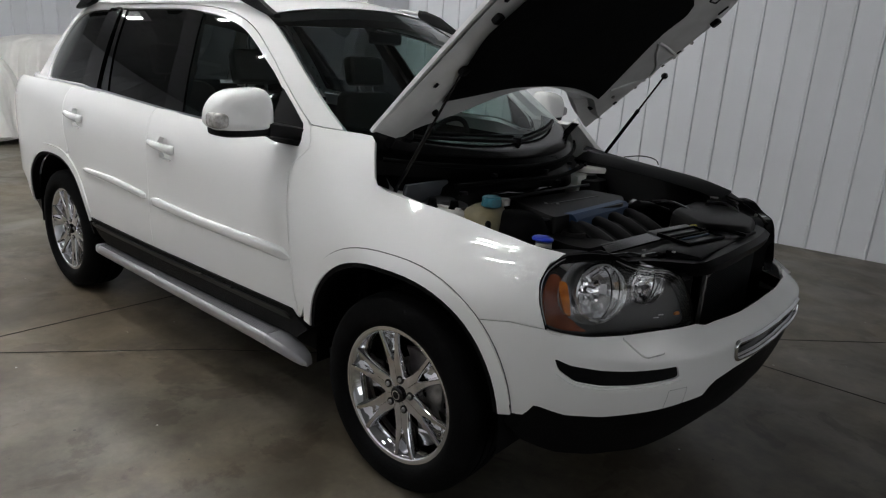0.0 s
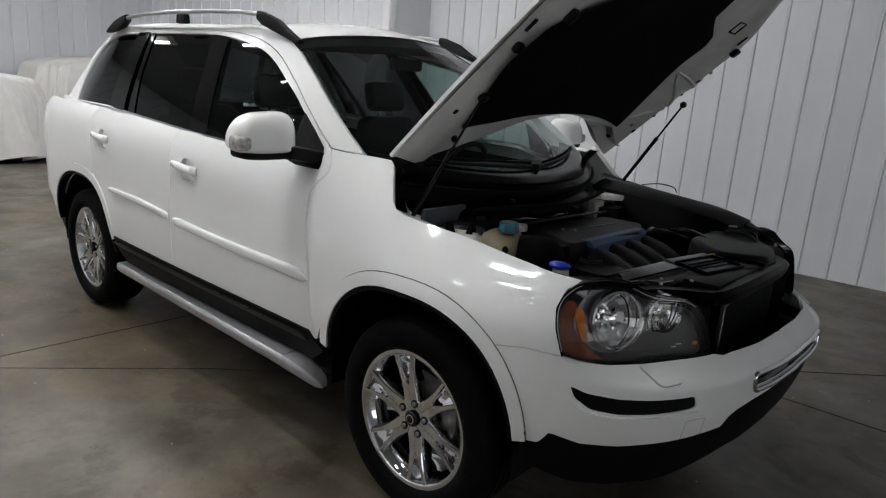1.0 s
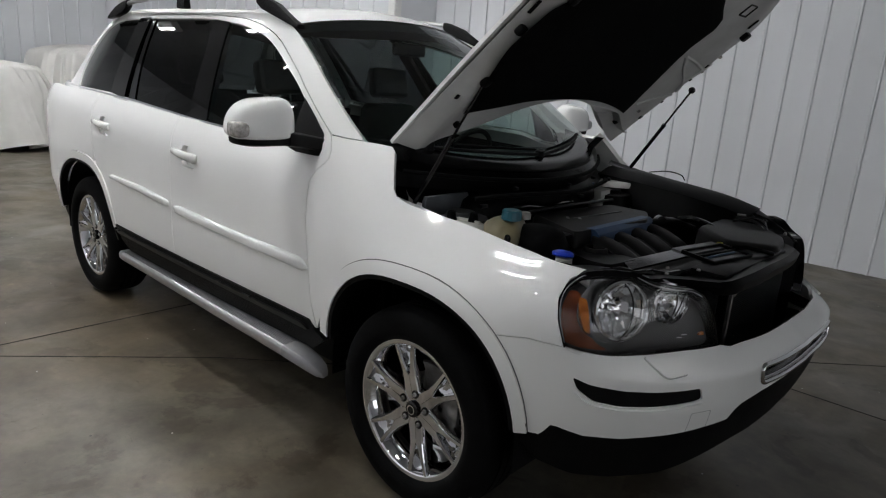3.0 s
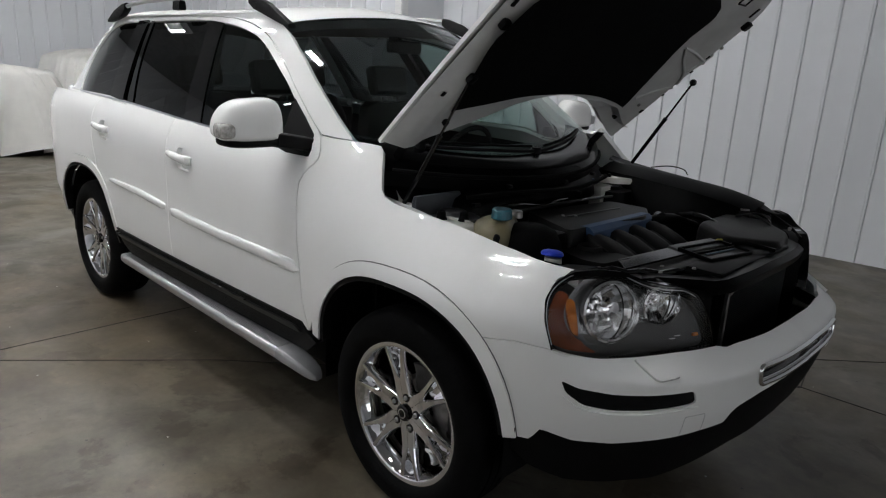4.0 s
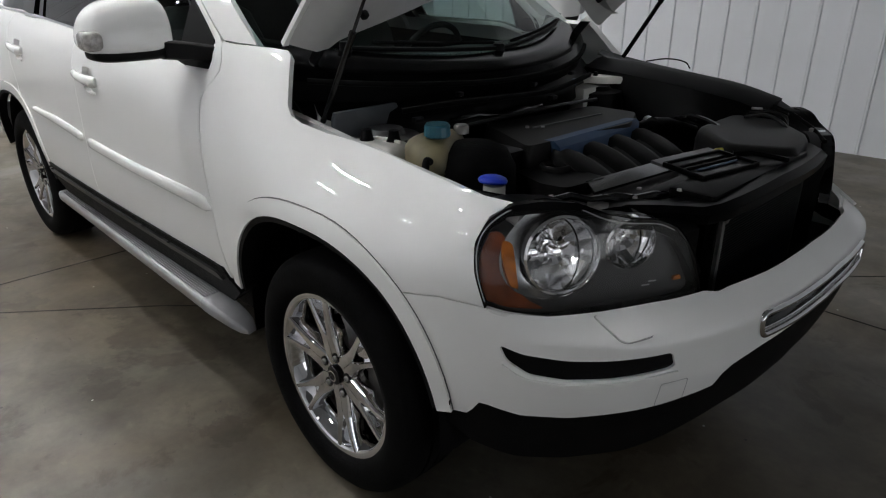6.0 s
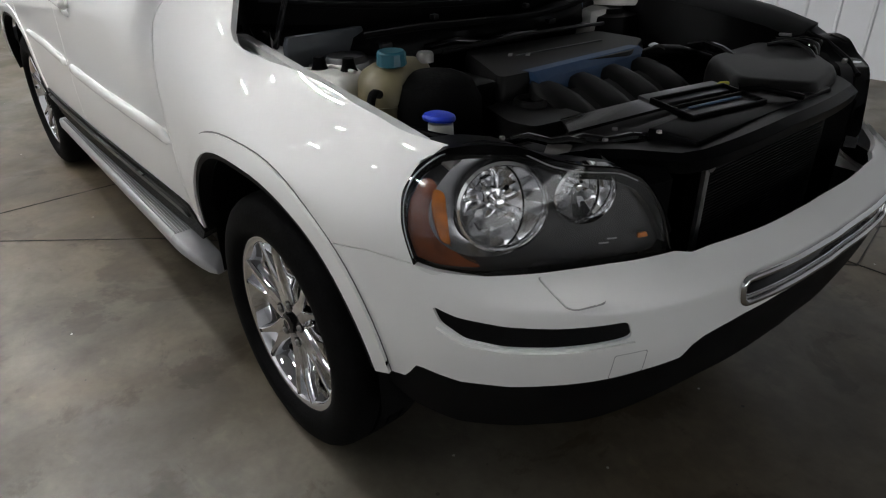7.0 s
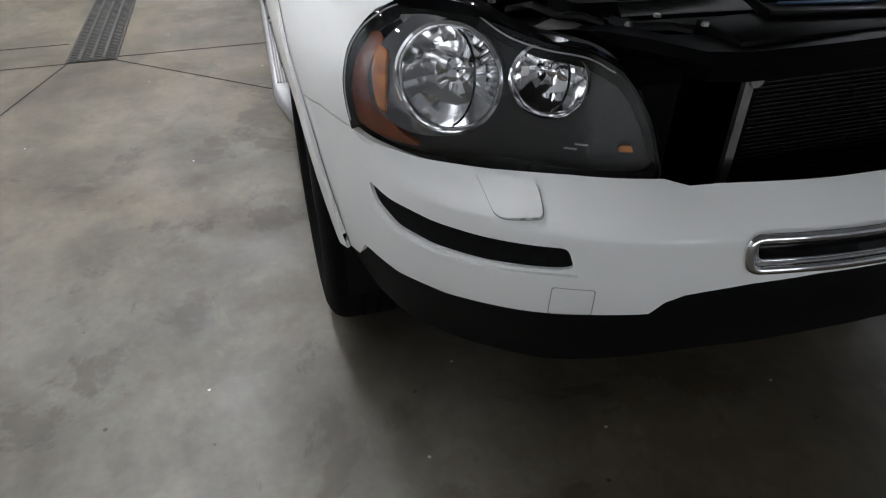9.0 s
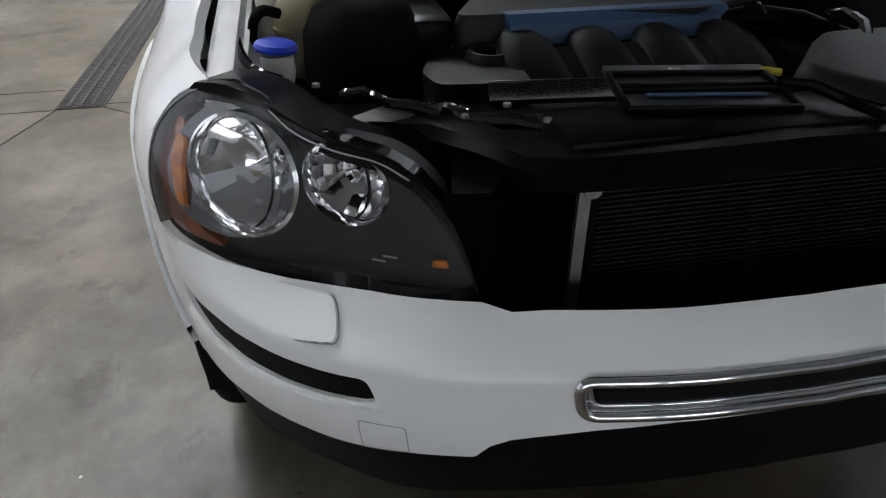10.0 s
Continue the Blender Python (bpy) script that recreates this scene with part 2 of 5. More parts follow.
def lathe(profile, seg=48, closed=True):
    """Profile of (radius, along y), turned about the y axis."""
    bm = bmesh.new()
    rings = []
    for r, y in profile:
        rings.append([bm.verts.new((r * math.cos(2 * math.pi * k / seg), y, r * math.sin(2 * math.pi * k / seg))) for k in range(seg)])
    for a, b in zip(rings, rings[1:]):
        for k in range(seg):
            bm.faces.new((a[k], b[k], b[(k + 1) % seg], a[(k + 1) % seg]))
    if closed:
        if profile[0][0] > 1e-4:
            bm.faces.new(rings[0])
        if profile[-1][0] > 1e-4:
            bm.faces.new(rings[-1][::-1])
    bmesh.ops.remove_doubles(bm, verts=bm.verts, dist=1e-5)
    bmesh.ops.recalc_face_normals(bm, faces=bm.faces)
    return bm


def tube(pts, r, seg=10, flat=1.0):
    """A round bar along points; flat squeezes it upright. r may be a list."""
    bm = bmesh.new()
    pts = [Vector(p) for p in pts]
    rings = []
    for i, p in enumerate(pts):
        d = (pts[min(i + 1, len(pts) - 1)] - pts[max(i - 1, 0)]).normalized()
        up = Vector((0, 0, 1)) if abs(d.z) < 0.9 else Vector((1, 0, 0))
        side = d.cross(up).normalized()
        up = side.cross(d)
        rr = r[i] if isinstance(r, (list, tuple)) else r
        rings.append([bm.verts.new(p + rr * (math.cos(2 * math.pi * k / seg) * side + flat * math.sin(2 * math.pi * k / seg) * up)) for k in range(seg)])
    for a, b in zip(rings, rings[1:]):
        for k in range(seg):
            bm.faces.new((a[k], a[(k + 1) % seg], b[(k + 1) % seg], b[k]))
    bm.faces.new(rings[0][::-1])
    bm.faces.new(rings[-1])
    bmesh.ops.recalc_face_normals(bm, faces=bm.faces)
    return bm


def loft(rings, caps=True):
    bm = bmesh.new()
    vs = [[bm.verts.new(p) for p in ring] for ring in rings]
    n = len(vs[0])
    for a, b in zip(vs, vs[1:]):
        for k in range(n):
            bm.faces.new((a[k], a[(k + 1) % n], b[(k + 1) % n], b[k]))
    if caps:
        bm.faces.new(vs[0][::-1])
        bm.faces.new(vs[-1])
    bmesh.ops.recalc_face_normals(bm, faces=bm.faces)
    return bm


def sheet(f, nu, nv):
    """A grid of f(a, b), a and b from 0 to 1."""
    bm = bmesh.new()
    g = [[bm.verts.new(f(i / nu, j / nv)) for j in range(nv + 1)] for i in range(nu + 1)]
    for i in range(nu):
        for j in range(nv):
            bm.faces.new((g[i][j], g[i + 1][j], g[i + 1][j + 1], g[i][j + 1]))
    return bm


def thicken(bm, t):
    """Gives an open sheet thickness t, against its normals."""
    bm.normal_update()
    geom = bmesh.ops.solidify(bm, geom=bm.faces[:], thickness=t)
    bmesh.ops.recalc_face_normals(bm, faces=bm.faces)
    return bm


def fillet(pts, r, n=4):
    out = []
    m = len(pts)
    for i in range(m):
        p, a, b = Vector(pts[i]), Vector(pts[i - 1]), Vector(pts[(i + 1) % m])
        la, lb = (a - p).length, (b - p).length
        k = min(r, 0.45 * la, 0.45 * lb)
        s, e = p + (a - p) * k / la, p + (b - p) * k / lb
        for j in range(n + 1):
            t = j / n
            out.append(tuple((1 - t) ** 2 * s + 2 * t * (1 - t) * p + t * t * e))
    return out


def smooth(pts, n=4):
    """An open line of points, rounded."""
    return [tuple(float(c) for c in p) for p in spline(pts, n)]


def inside(poly, x, y):
    c = False
    j = len(poly) - 1
    for i in range(len(poly)):
        (xi, yi), (xj, yj) = poly[i], poly[j]
        if (yi > y) != (yj > y) and x < (xj - xi) * (y - yi) / (yj - yi) + xi:
            c = not c
        j = i
    return c


def dense(poly, g):
    out = []
    for i, a in enumerate(poly):
        b = poly[(i + 1) % len(poly)]
        d = math.hypot(b[0] - a[0], b[1] - a[1])
        n = max(1, round(d / g))
        out += [(a[0] + (b[0] - a[0]) * k / n, a[1] + (b[1] - a[1]) * k / n) for k in range(n) if d > 1e-6]
    return out


def patch(outline, f, g=(0.04, 0.04), holes=(), thick=0.015, off=0.0, mirror=False, dish=0.0):
    """A panel cut to an outline (and holes) in the two coordinates of the surface f, with edges that go thick inwards."""
    loops = [dense(p, min(g)) for p in (outline, *holes)]
    pts, edges = [], []
    for lp in loops:
        k = len(pts)
        pts += lp
        edges += [(k + i, k + (i + 1) % len(lp)) for i in range(len(lp))]
    rim = np.array(pts)
    us, vs = [p[0] for p in outline], [p[1] for p in outline]
    scale = np.array([1 / g[0], 1 / g[1]])
    u = min(us) + g[0] / 2
    while u < max(us):
        v = min(vs) + g[1] / 2
        while v < max(vs):
            if inside(outline, u, v) and not any(inside(h, u, v) for h in holes):
                if np.min(np.sum(((rim - (u, v)) * scale) ** 2, axis=1)) > 0.2:
                    pts.append((u, v))
            v += g[1]
        u += g[0]
    co, _, faces, *_ = delaunay_2d_cdt([Vector(p) for p in pts], edges, [], 0, 1e-6)
    bm = bmesh.new()
    sgn = -1 if mirror else 1
    e = 0.012
    lay = bm.verts.layers.float_vector.new("nrm")

    def place(p, d):
        q, qu, qv = Vector(f(p[0], p[1])), Vector(f(p[0] + e, p[1])), Vector(f(p[0], p[1] + e))
        n = (qv - q).cross(qu - q).normalized()
        q = q + n * (off - d)
        return Vector((q.x, q.y * sgn, q.z))

    def outward(p):
        qu, qv = Vector(f(p[0] + e, p[1])) - Vector(f(p[0] - e, p[1])), Vector(f(p[0], p[1] + e)) - Vector(f(p[0], p[1] - e))
        n = qv.cross(qu).normalized()
        return Vector((n.x, n.y * sgn, n.z))

    top = [bm.verts.new(place(p, 0)) for p in co]
    for v, p in zip(top, co):
        v[lay] = outward(p)
    for t in faces:
        cx, cy = sum(co[i][0] for i in t) / 3, sum(co[i][1] for i in t) / 3
        if inside(outline, cx, cy) and not any(inside(h, cx, cy) for h in holes):
            try:
                bm.faces.new([top[i] for i in t])
            except ValueError:
                pass
    for v in [v for v in bm.verts if not v.link_faces]:
        bm.verts.remove(v)
    bm.normal_update()
    # turn all faces outwards
    if bm.faces:
        fc = max(bm.faces, key=lambda q: q.calc_area())
        idx = {v: i for i, v in enumerate(top)}
        p = co[idx[fc.verts[0]]]
        out = place(p, -0.01) - place(p, 0)
        for q in bm.faces:
            p = co[idx[q.verts[0]]]
            if q.normal.dot(place(p, -0.01) - place(p, 0)) < 0:
                q.normal_flip()
    if thick:
        back = {v: p for v, p in zip(top, co)}
        border = [ed for ed in bm.edges if len(ed.link_faces) == 1]
        low, rnd = {}, {}
        for ed in border:
            for v in ed.verts:
                if v not in low:
                    rnd[v] = bm.verts.new(v.co)
                    low[v] = bm.verts.new(place(back[v], thick))
        for ed in border:
            lp = ed.link_loops[0]
            a, b = lp.vert, lp.link_loop_next.vert
            bm.faces.new((rnd[b], rnd[a], low[a], low[b]))
    return bm


# ---------------------------------------------------------------- the car's outer surface
PLAN = [(0.975, 0), (0.965, -0.18), (0.940, -0.33), (0.905, -0.47), (0.862, -0.575), (0.80, -0.665), (0.70, -0.76), (0.56, -0.85), (0.36, -0.915),
        (0.0, -0.941), (-0.5, -0.918), (-1.0, -0.925), (-1.6, -0.935), (-2.2, -0.937), (-2.86, -0.930), (-3.3, -0.927), (-3.55, -0.89), (-3.74, -0.79), (-3.82, -0.5), (-3.84, 0)]


def spline(pts, n=12):
    p = [np.array(q, float) for q in pts]
    p = [2 * p[0] - p[1]] + p + [2 * p[-1] - p[-2]]
    out = []
    for i in range(1, len(p) - 2):
        for k in range(n):
            t = k / n
            out.append(0.5 * (2 * p[i] + (p[i + 1] - p[i - 1]) * t + (2 * p[i - 1] - 5 * p[i] + 4 * p[i + 1] - p[i + 2]) * t * t + (3 * p[i] - p[i - 1] - 3 * p[i + 1] + p[i + 2]) * t ** 3))
    out.append(p[-2])
    return np.array(out)


CURVE = spline(PLAN, 40)
CURVE[0, 1] = CURVE[-1, 1] = 0
ARC = np.concatenate([[0], np.cumsum(np.linalg.norm(np.diff(CURVE, axis=0), axis=1))])
TAN = np.gradient(CURVE, axis=0)
TAN /= np.linalg.norm(TAN, axis=1)[:, None]
U_END = float(ARC[-1])


def sm(a, b, x):
    x = min(1, max(0, (x - a) / (b - a)))
    return x * x * (3 - 2 * x)


BELT = spline([(-3.9, 1.27, .07), (-3.0, 1.255, .065), (-1.6, 1.215, .07), (-.9, 1.205, .075), (-.6, 1.205, .10), (-.45, 1.215, .135), (-.29, 1.19, .155), (0, 1.06, .165), (.35, 1.015, .14), (.54, .988, .095), (1, .95, .09)], 30)


def car_side(u, z):
    """The point of the body at the distance u round it from the middle of the front bumper, at the height z."""
    s = min(abs(u), U_END)
    x, y = np.interp(s, ARC, CURVE[:, 0]), np.interp(s, ARC, CURVE[:, 1])
    tx, ty = np.interp(s, ARC, TAN[:, 0]), np.interp(s, ARC, TAN[:, 1])
    k = math.hypot(tx, ty)
    nx, ny = -ty / k, tx / k
    f = sm(.56, .84, x)
    zt, dt = np.interp(x, BELT[:, 0], BELT[:, 1]), np.interp(x, BELT[:, 0], BELT[:, 2])
    h = max(0, (z - .80) / (zt - .80))
    ds = dt * h ** (2.3 + 3.7 * sm(-.5, -1.1, x)) + .028 * (max(0, .7 - z) / .25) ** 2
    k = min(1, max(0, (z - .709) / .074))
    df = .085 * (2 * k * k if k < .25 else k - .125) / .875 + .10 * max(0, z - .79) + .02 * (max(0, .62 - z) / .1) ** 1.5
    d = ds * (1 - f) + df * f
    x, y = x - nx * d, y - ny * d
    if u < 0:
        x, y = x + .032 * sm(0, .55, -y) * sm(.3, .7, x), y - .012
    return (x, y if u >= 0 else -y, z)


def ux(x):
    return float(np.interp(-x, -CURVE[:, 0], ARC))


def side_xz(pts):
    return [(ux(x), z) for x, z in pts]


def glass_side(x, z):
    """The upper body (windows and pillars) on the car's right."""
    dz = z - 1.2
    y = 0.868 - .4 * dz - .3 * dz * dz - .09 * sm(-1.0, -.40, x) - .10 * (1 - sm(-3.6, -2.9, x))
    return (x, -y, z)


def upper(x, z):
    return glass_side(-x, z)


def up_xz(pts):
    return [(-x, z) for x, z in pts]

# ---------------------------------------------------------------- the building
WALL_Y, NOOK_X, NOOK_Y, BACK_X = 4.12, -4.85, 3.42, -11.6


def structure(name, bm, material, label, sharp=30):
    return tagged(part(name, bm, material, None, "", sharp), label, "structure", kind="structure")


floor = structure("floor", box(22, 14, 0.2, 0, (-3.5, -0.5, -0.1)), M_FLOOR, "stained grey polished concrete workshop floor with saw-cut joints")
floor["category"] = "floor"


def siding(length, height, pitch=0.236, first=0.118):
    """Ribbed steel sheet along x, face towards -y."""
    xs = [(0, 0)]
    x = first
    while x < length - 0.05:
        xs += [(x, 0), (x + 0.007, -0.011), (x + 0.022, -0.011), (x + 0.029, 0)]
        x += pitch
    xs.append((length, 0))
    bm = bmesh.new()
    a = [bm.verts.new((x, y, 0)) for x, y in xs]
    b = [bm.verts.new((x, y, height)) for x, y in xs]
    for i in range(len(xs) - 1):
        bm.faces.new((a[i], a[i + 1], b[i + 1], b[i]))
    base = [bm.verts.new(p) for p in ((0, 0.12, 0), (length, 0.12, 0), (length, 0.12, height), (0, 0.12, height))]
    bm.faces.new(base[::-1])
    return bm


H = 4.6
AT_NORTH, AT_NOOK, AT_WEST = pose(NOOK_X, WALL_Y, 0, 0, 0, 4.4), pose(NOOK_X - 7.0, NOOK_Y, 0), pose(BACK_X, -6.1, 0, 0, 0, 90)
wall_north = structure("wall_north", moved(box(12.5, .10, H, 0, (6.25, .056, H / 2)), AT_NORTH), M_WALL, "white ribbed steel wall panels behind the car", 20)
wall_nook = structure("wall_nook", moved(box(7.0, .10, H, 0, (3.5, .056, H / 2)), AT_NOOK), M_WALL, "white ribbed steel wall of the projecting back bay", 20)
structure("wall_return", box(0.1, WALL_Y - NOOK_Y + 0.1, H, 0, (NOOK_X - 0.052, (WALL_Y + NOOK_Y) / 2 + 0.05, H / 2)), M_WALL, "plain white return wall of the back bay")
structure("corner_trim", join(box(0.11, 0.012, H, 0.003, (NOOK_X - 0.05, NOOK_Y - 0.025, H / 2)), box(0.012, 0.10, H, 0.003, (NOOK_X + 0.008, NOOK_Y + 0.03, H / 2))), M_TRIMW, "white folded steel corner trim")
wall_west = structure("wall_west", moved(box(10, .10, H, 0, (5, .056, H / 2)), AT_WEST), M_WALL, "white ribbed steel end wall", 20)
structure("wall_south", moved(siding(20, H), pose(7.5, -6.2, 0, 0, 0, 180)), M_WALL, "white ribbed steel side wall", 20)
structure("wall_east", moved(siding(11.7, H), pose(7.4, 5.2, 0, 0, 0, -90)), M_WALL, "white ribbed steel front wall", 20)
structure("ceiling", box(20, 12.2, 0.12, 0, (-2.2, -0.5, H + 0.06)), M_CEIL, "dim grey workshop ceiling")

# a row of glowing panes in the front wall, added out of view to light the bumper
for i in range(4):
    y = -3.3 + 1.75 * i
    dp = bpy.data.objects.new("fill_window", None)
    scene.collection.objects.link(dp)
    dp.location = (7.36, y, 1.0)
    tagged(dp, "added glowing fill panel in the white front wall", "window", "daylight windows")
    part("pane", box(.012, 1.5, 1.7, .003), M_FILL, dp, "milky glowing fill pane").location = (-.012, 0, 0)
    for sz in (-1, 1):
        part("frame_bar", box(.05, 1.62, .06, .006, (-.005, 0, sz * .88)), M_TRIMW, dp)
        part("frame_post", box(.05, .06, 1.7, .006, (-.005, sz * .78, 0)), M_TRIMW, dp)

# saw-cut joints, two straight and some slanting towards the drain


def joint(a, b, w=0.006):
    a, b = Vector((*a, 0)), Vector((*b, 0))
    d = b - a
    bm = box(d.length, w, 0.004, 0, (0, 0, 0.0005))
    moved(bm, Matrix.Translation((a + b) / 2) @ pose(0, 0, 0, 0, 0, math.degrees(math.atan2(d.y, d.x))))
    ob = part("floor_joint", bm, M_JOINT, floor)
    return ob


for a, b in (((-2.27, -1.72), (-2.33, 4.1)), ((-2.22, -1.96), (-2.2, -6)), ((-2.22, -1.72), (-1.48, -0.80)), ((-1.48, -0.80), (0.68, 1.33)), ((-2.22, -1.96), (-0.9, -2.36)),
             ((-2.55, -2.0), (-2.5, -6)), ((0.2, 1.33), (7.3, 1.42)), ((0.68, 1.33), (0.6, 1.78)), ((0.6, 1.78), (2.9, 4.1)), ((-2.3, -1.84), (-2.22, -1.72))):
    joint(a, b)

# drain: channel frame with a pierced grate
grate = bpy.data.objects.new("floor_drain", None)
scene.collection.objects.link(grate)
grate.location = (-2.22, -1.84, 0)
tagged(grate, "long dark steel trench drain with a pierced grate", "drain")


def sub(ob, host):
    ob.parent = host
    ob.matrix_parent_inverse = Matrix.Translation(-host.location)
    return ob


L = 7.0
sub(part("channel", box(L, 0.24, 0.012, 0.002, (-2.22 - L / 2, -1.84, -0.002)), M_JOINT), grate)
for y in (-1.962, -1.718):
    sub(part("edge_bar", box(L, 0.012, 0.014, 0.002, (-2.22 - L / 2, y, 0.0005)), M_GRATE), grate)
slat_me = None
k = 0
x = -2.23
while x > -2.22 - L + 0.03 and k < 290:
    bm = box(0.015, 0.225, 0.008, 0.001, (0, 0, 0), 1) if slat_me is None else slat_me
    ob = part("slat", bm, M_GRATE)
    slat_me = ob.data
    ob.location = (x, -1.84, 0.0065)
    sub(ob, grate)
    x -= 0.026
    k += 1
for y in (-1.90, -1.84, -1.78):
    sub(part("runner", box(k * 0.026, 0.018, 0.006, 0.001, (-2.23 - k * 0.013, y, 0.0125), 1), M_GRATE), grate)

# ceiling lights: twin-tube strip fixtures


def ceiling_light(x, y, along, dys):
    top = bpy.data.objects.new("ceiling_light", None)
    scene.collection.objects.link(top)
    body = part("housing", box(0.60, 0.46 if len(dys) > 1 else 0.24, 0.07, 0.012, (0, 0, -0.035)), M_TRIMW, top)
    for dy in dys:
        part("light_strip", box(0.48, 0.05, 0.012, 0.003, (0, dy, -0.078)), M_TUBE, top, "glowing diffuser strip")
    for s in (-1, 1):
        part("end_cap", box(0.03, 0.42 if len(dys) > 1 else 0.2, 0.03, 0.006, (s * 0.27, 0, -0.08)), M_TRIMW, top)
    top.matrix_basis = pose(x, y, H - 0.01, 0, 0, along)
    return tagged(top, "white strip light with glowing diffusers under the ceiling", "ceiling light", "ceiling lights")


TWIN = (-0.14, 0.14)
ceiling_light(-8.8, -1.5, 0, TWIN)
for x in (-6.3, -3.8, -1.3):
    ceiling_light(x, -1.5, 0, TWIN)
    ceiling_light(x + .3, -2.65, 0, (0.0,))
    ceiling_light(x - 1.0, 0.4, 0, TWIN)
# The one at x -0.1 carries the row on, added to brighten the bumper.
for x in (-7.6, -5.1, -2.6, -0.1):
    ceiling_light(x, -4.6, 0, (0.0,))

# ---------------------------------------------------------------- covered cars in the back


def covered_car(cx, cy, lx, ly, hz, seed, turn):
    rnd = random.Random(seed)
    ph = [rnd.uniform(0, 6.28) for _ in range(6)]

    def f(a, b):
        ang = 2 * math.pi * a
        c, s = math.cos(ang), math.sin(ang)
        n = 0.34
        ex, ey = math.copysign(abs(c) ** n, c), math.copysign(abs(s) ** n, s)
        fold = sum(wt * (1 - 2 * abs(math.sin(ang * k / 2 + ph[i]))) for i, (k, wt) in enumerate(((7, .5), (13, .8), (22, .7), (37, .45), (61, .25)))) / 1.6
        rumple = math.sin(ang * 5 + b * 9 + ph[4]) * math.sin(ang * 11 - b * 14 + ph[5])
        if b < 0.5:
            t = b / 0.5
            z = 0.10 + 0.62 * hz * t + 0.06 * fold * (1 - t) ** 2
            w = 1.0 + 0.07 * (1 - t) + 0.13 * fold * (1 - .8 * t) ** 1.2
        else:
            t = (b - 0.5) / 0.5
            z = 0.10 + hz * (0.62 + 0.36 * math.sin(t * math.pi / 2) ** 0.8) + 0.02 * fold * (1 - t) + .030 * rumple * t * (1.2 - t)
            w = 1.0 + .026 * fold * (1 - t) ** 2 - 0.16 * t - 0.84 * max(0, t - 0.45) / 0.55 * t
        return (lx * ex * w, ly * ey * w, z)

    bm = sheet(f, 260, 30)
    bmesh.ops.remove_doubles(bm, verts=bm.verts, dist=1e-4)
    bmesh.ops.recalc_face_normals(bm, faces=bm.faces)
    ob = bpy.data.objects.new("covered_car", None)
    scene.collection.objects.link(ob)
    part("dust_cover", bm, M_CLOTH, ob, sharp=60)
    for sx in (-0.5, 0.5):
        for sy in (-0.66, 0.66):
            part("tyre", moved(lathe([(0.18, -0.1), (0.30, -0.1), (0.32, -0.05), (0.32, 0.05), (0.30, 0.1), (0.18, 0.1)], 24), pose(lx * sx, ly * sy, 0.32)), M_RUBBER, ob)
    ob.matrix_basis = pose(cx, cy, 0, 0, 0, turn)
    return tagged(ob, "parked car hidden under a draped white dust cover", "covered car", "covered cars")


covered_car(-10.0, -1.05, 0.9, 2.05, 1.2, 3, 0)
covered_car(-10.6, 2.35, 0.85, 1.3, 1.45, 8, 0)

# ---------------------------------------------------------------- the car
car = bpy.data.objects.new("car", None)
scene.collection.objects.link(car)
tagged(car, "white sport utility car with its hood propped open", "car")


def superarc(rx, rz, n, a0, a1, cz=0.38, cx=0.0, steps=32):
    out = []
    for i in range(steps + 1):
        a = a0 + (a1 - a0) * i / steps
        c, s = math.cos(a), math.sin(a)
        out.append((cx + rx * math.copysign(abs(c) ** (2 / n), c), cz + rz * math.copysign(abs(s) ** (2 / n), s)))
    return out


A0, A1 = radians(8), radians(170)      # front to back, over the wheel
SEAM = [(-.520, .503), (-.546, .616), (-.560, .748), (-.585, .9), (-.606, 1.035), (-.611, 1.074), (-.597, 1.112), (-.565, 1.145), (-.555, 1.165), (-.565, 1.195), (-.600, 1.244)]
REAR_X = -2.857


# front fenders
FENDER = [(-.516, .503)] + [(x + .003, z) for x, z in SEAM[1:]] + [(-.53, 1.2395), (-.44, 1.2385), (-.37, 1.238), (-.320, 1.235), (-.300, 1.222), (-.272, 1.185), (-.235, 1.135), (-.213, 1.105), (-.185, 1.083), (-.14, 1.068), (-.05, 1.052), (.18, 1.031), (.35, 1.013)]
FENDER_NOSE = [(.974, .991), (1.022, .965), (1.042, .918), (1.034, .86), (1.004, .7865), (ux(.46), .791), (ux(.362), .7745)]
arch_part = [p for p in superarc(.4905, .5105, 2.5, A0, A1) if p[0] < .36]
for mir in (False, True):
    top = [(x, z + (.028 * sm(.98, 1.02, z) if mir and x > -.34 else 0)) for x, z in FENDER]
    fender = part("fender", patch(side_xz(top) + FENDER_NOSE + side_xz([p for p in arch_part if p[0] > -.47]), car_side, (.035, .03), thick=.02, mirror=mir), M_PAINT, car)
    # the arch trim
    ring = superarc(.489, .509, 2.5, A0, A1) + superarc(.450, .461, 2.5, A0, A1)[::-1]
    part("arch_trim", patch(side_xz(ring), car_side, (.02, .02), thick=.03, off=.009, mirror=mir), M_PAINT, fender, "white arch moulding")
    # Grey strip laid over the joint, the moulding's shadow line as colour.
    gap = superarc(.4925, .5125, 2.5, A0, A1) + superarc(.4888, .5088, 2.5, A0, A1)[::-1]
    part("trim_shade_line", patch(side_xz(gap), car_side, (.02, .02), thick=0, off=.0015, mirror=mir), M_GAP, fender, "grey strip painted as the shade line of the arch moulding")
    rub = superarc(.450, .461, 2.5, A0, A1) + superarc(.432, .444, 2.5, A0, A1)[::-1]
    part("arch_lip", patch(side_xz(rub), car_side, (.02, .02), thick=.04, off=.002, mirror=mir), M_BLACKP, fender, "black rubber arch lip")

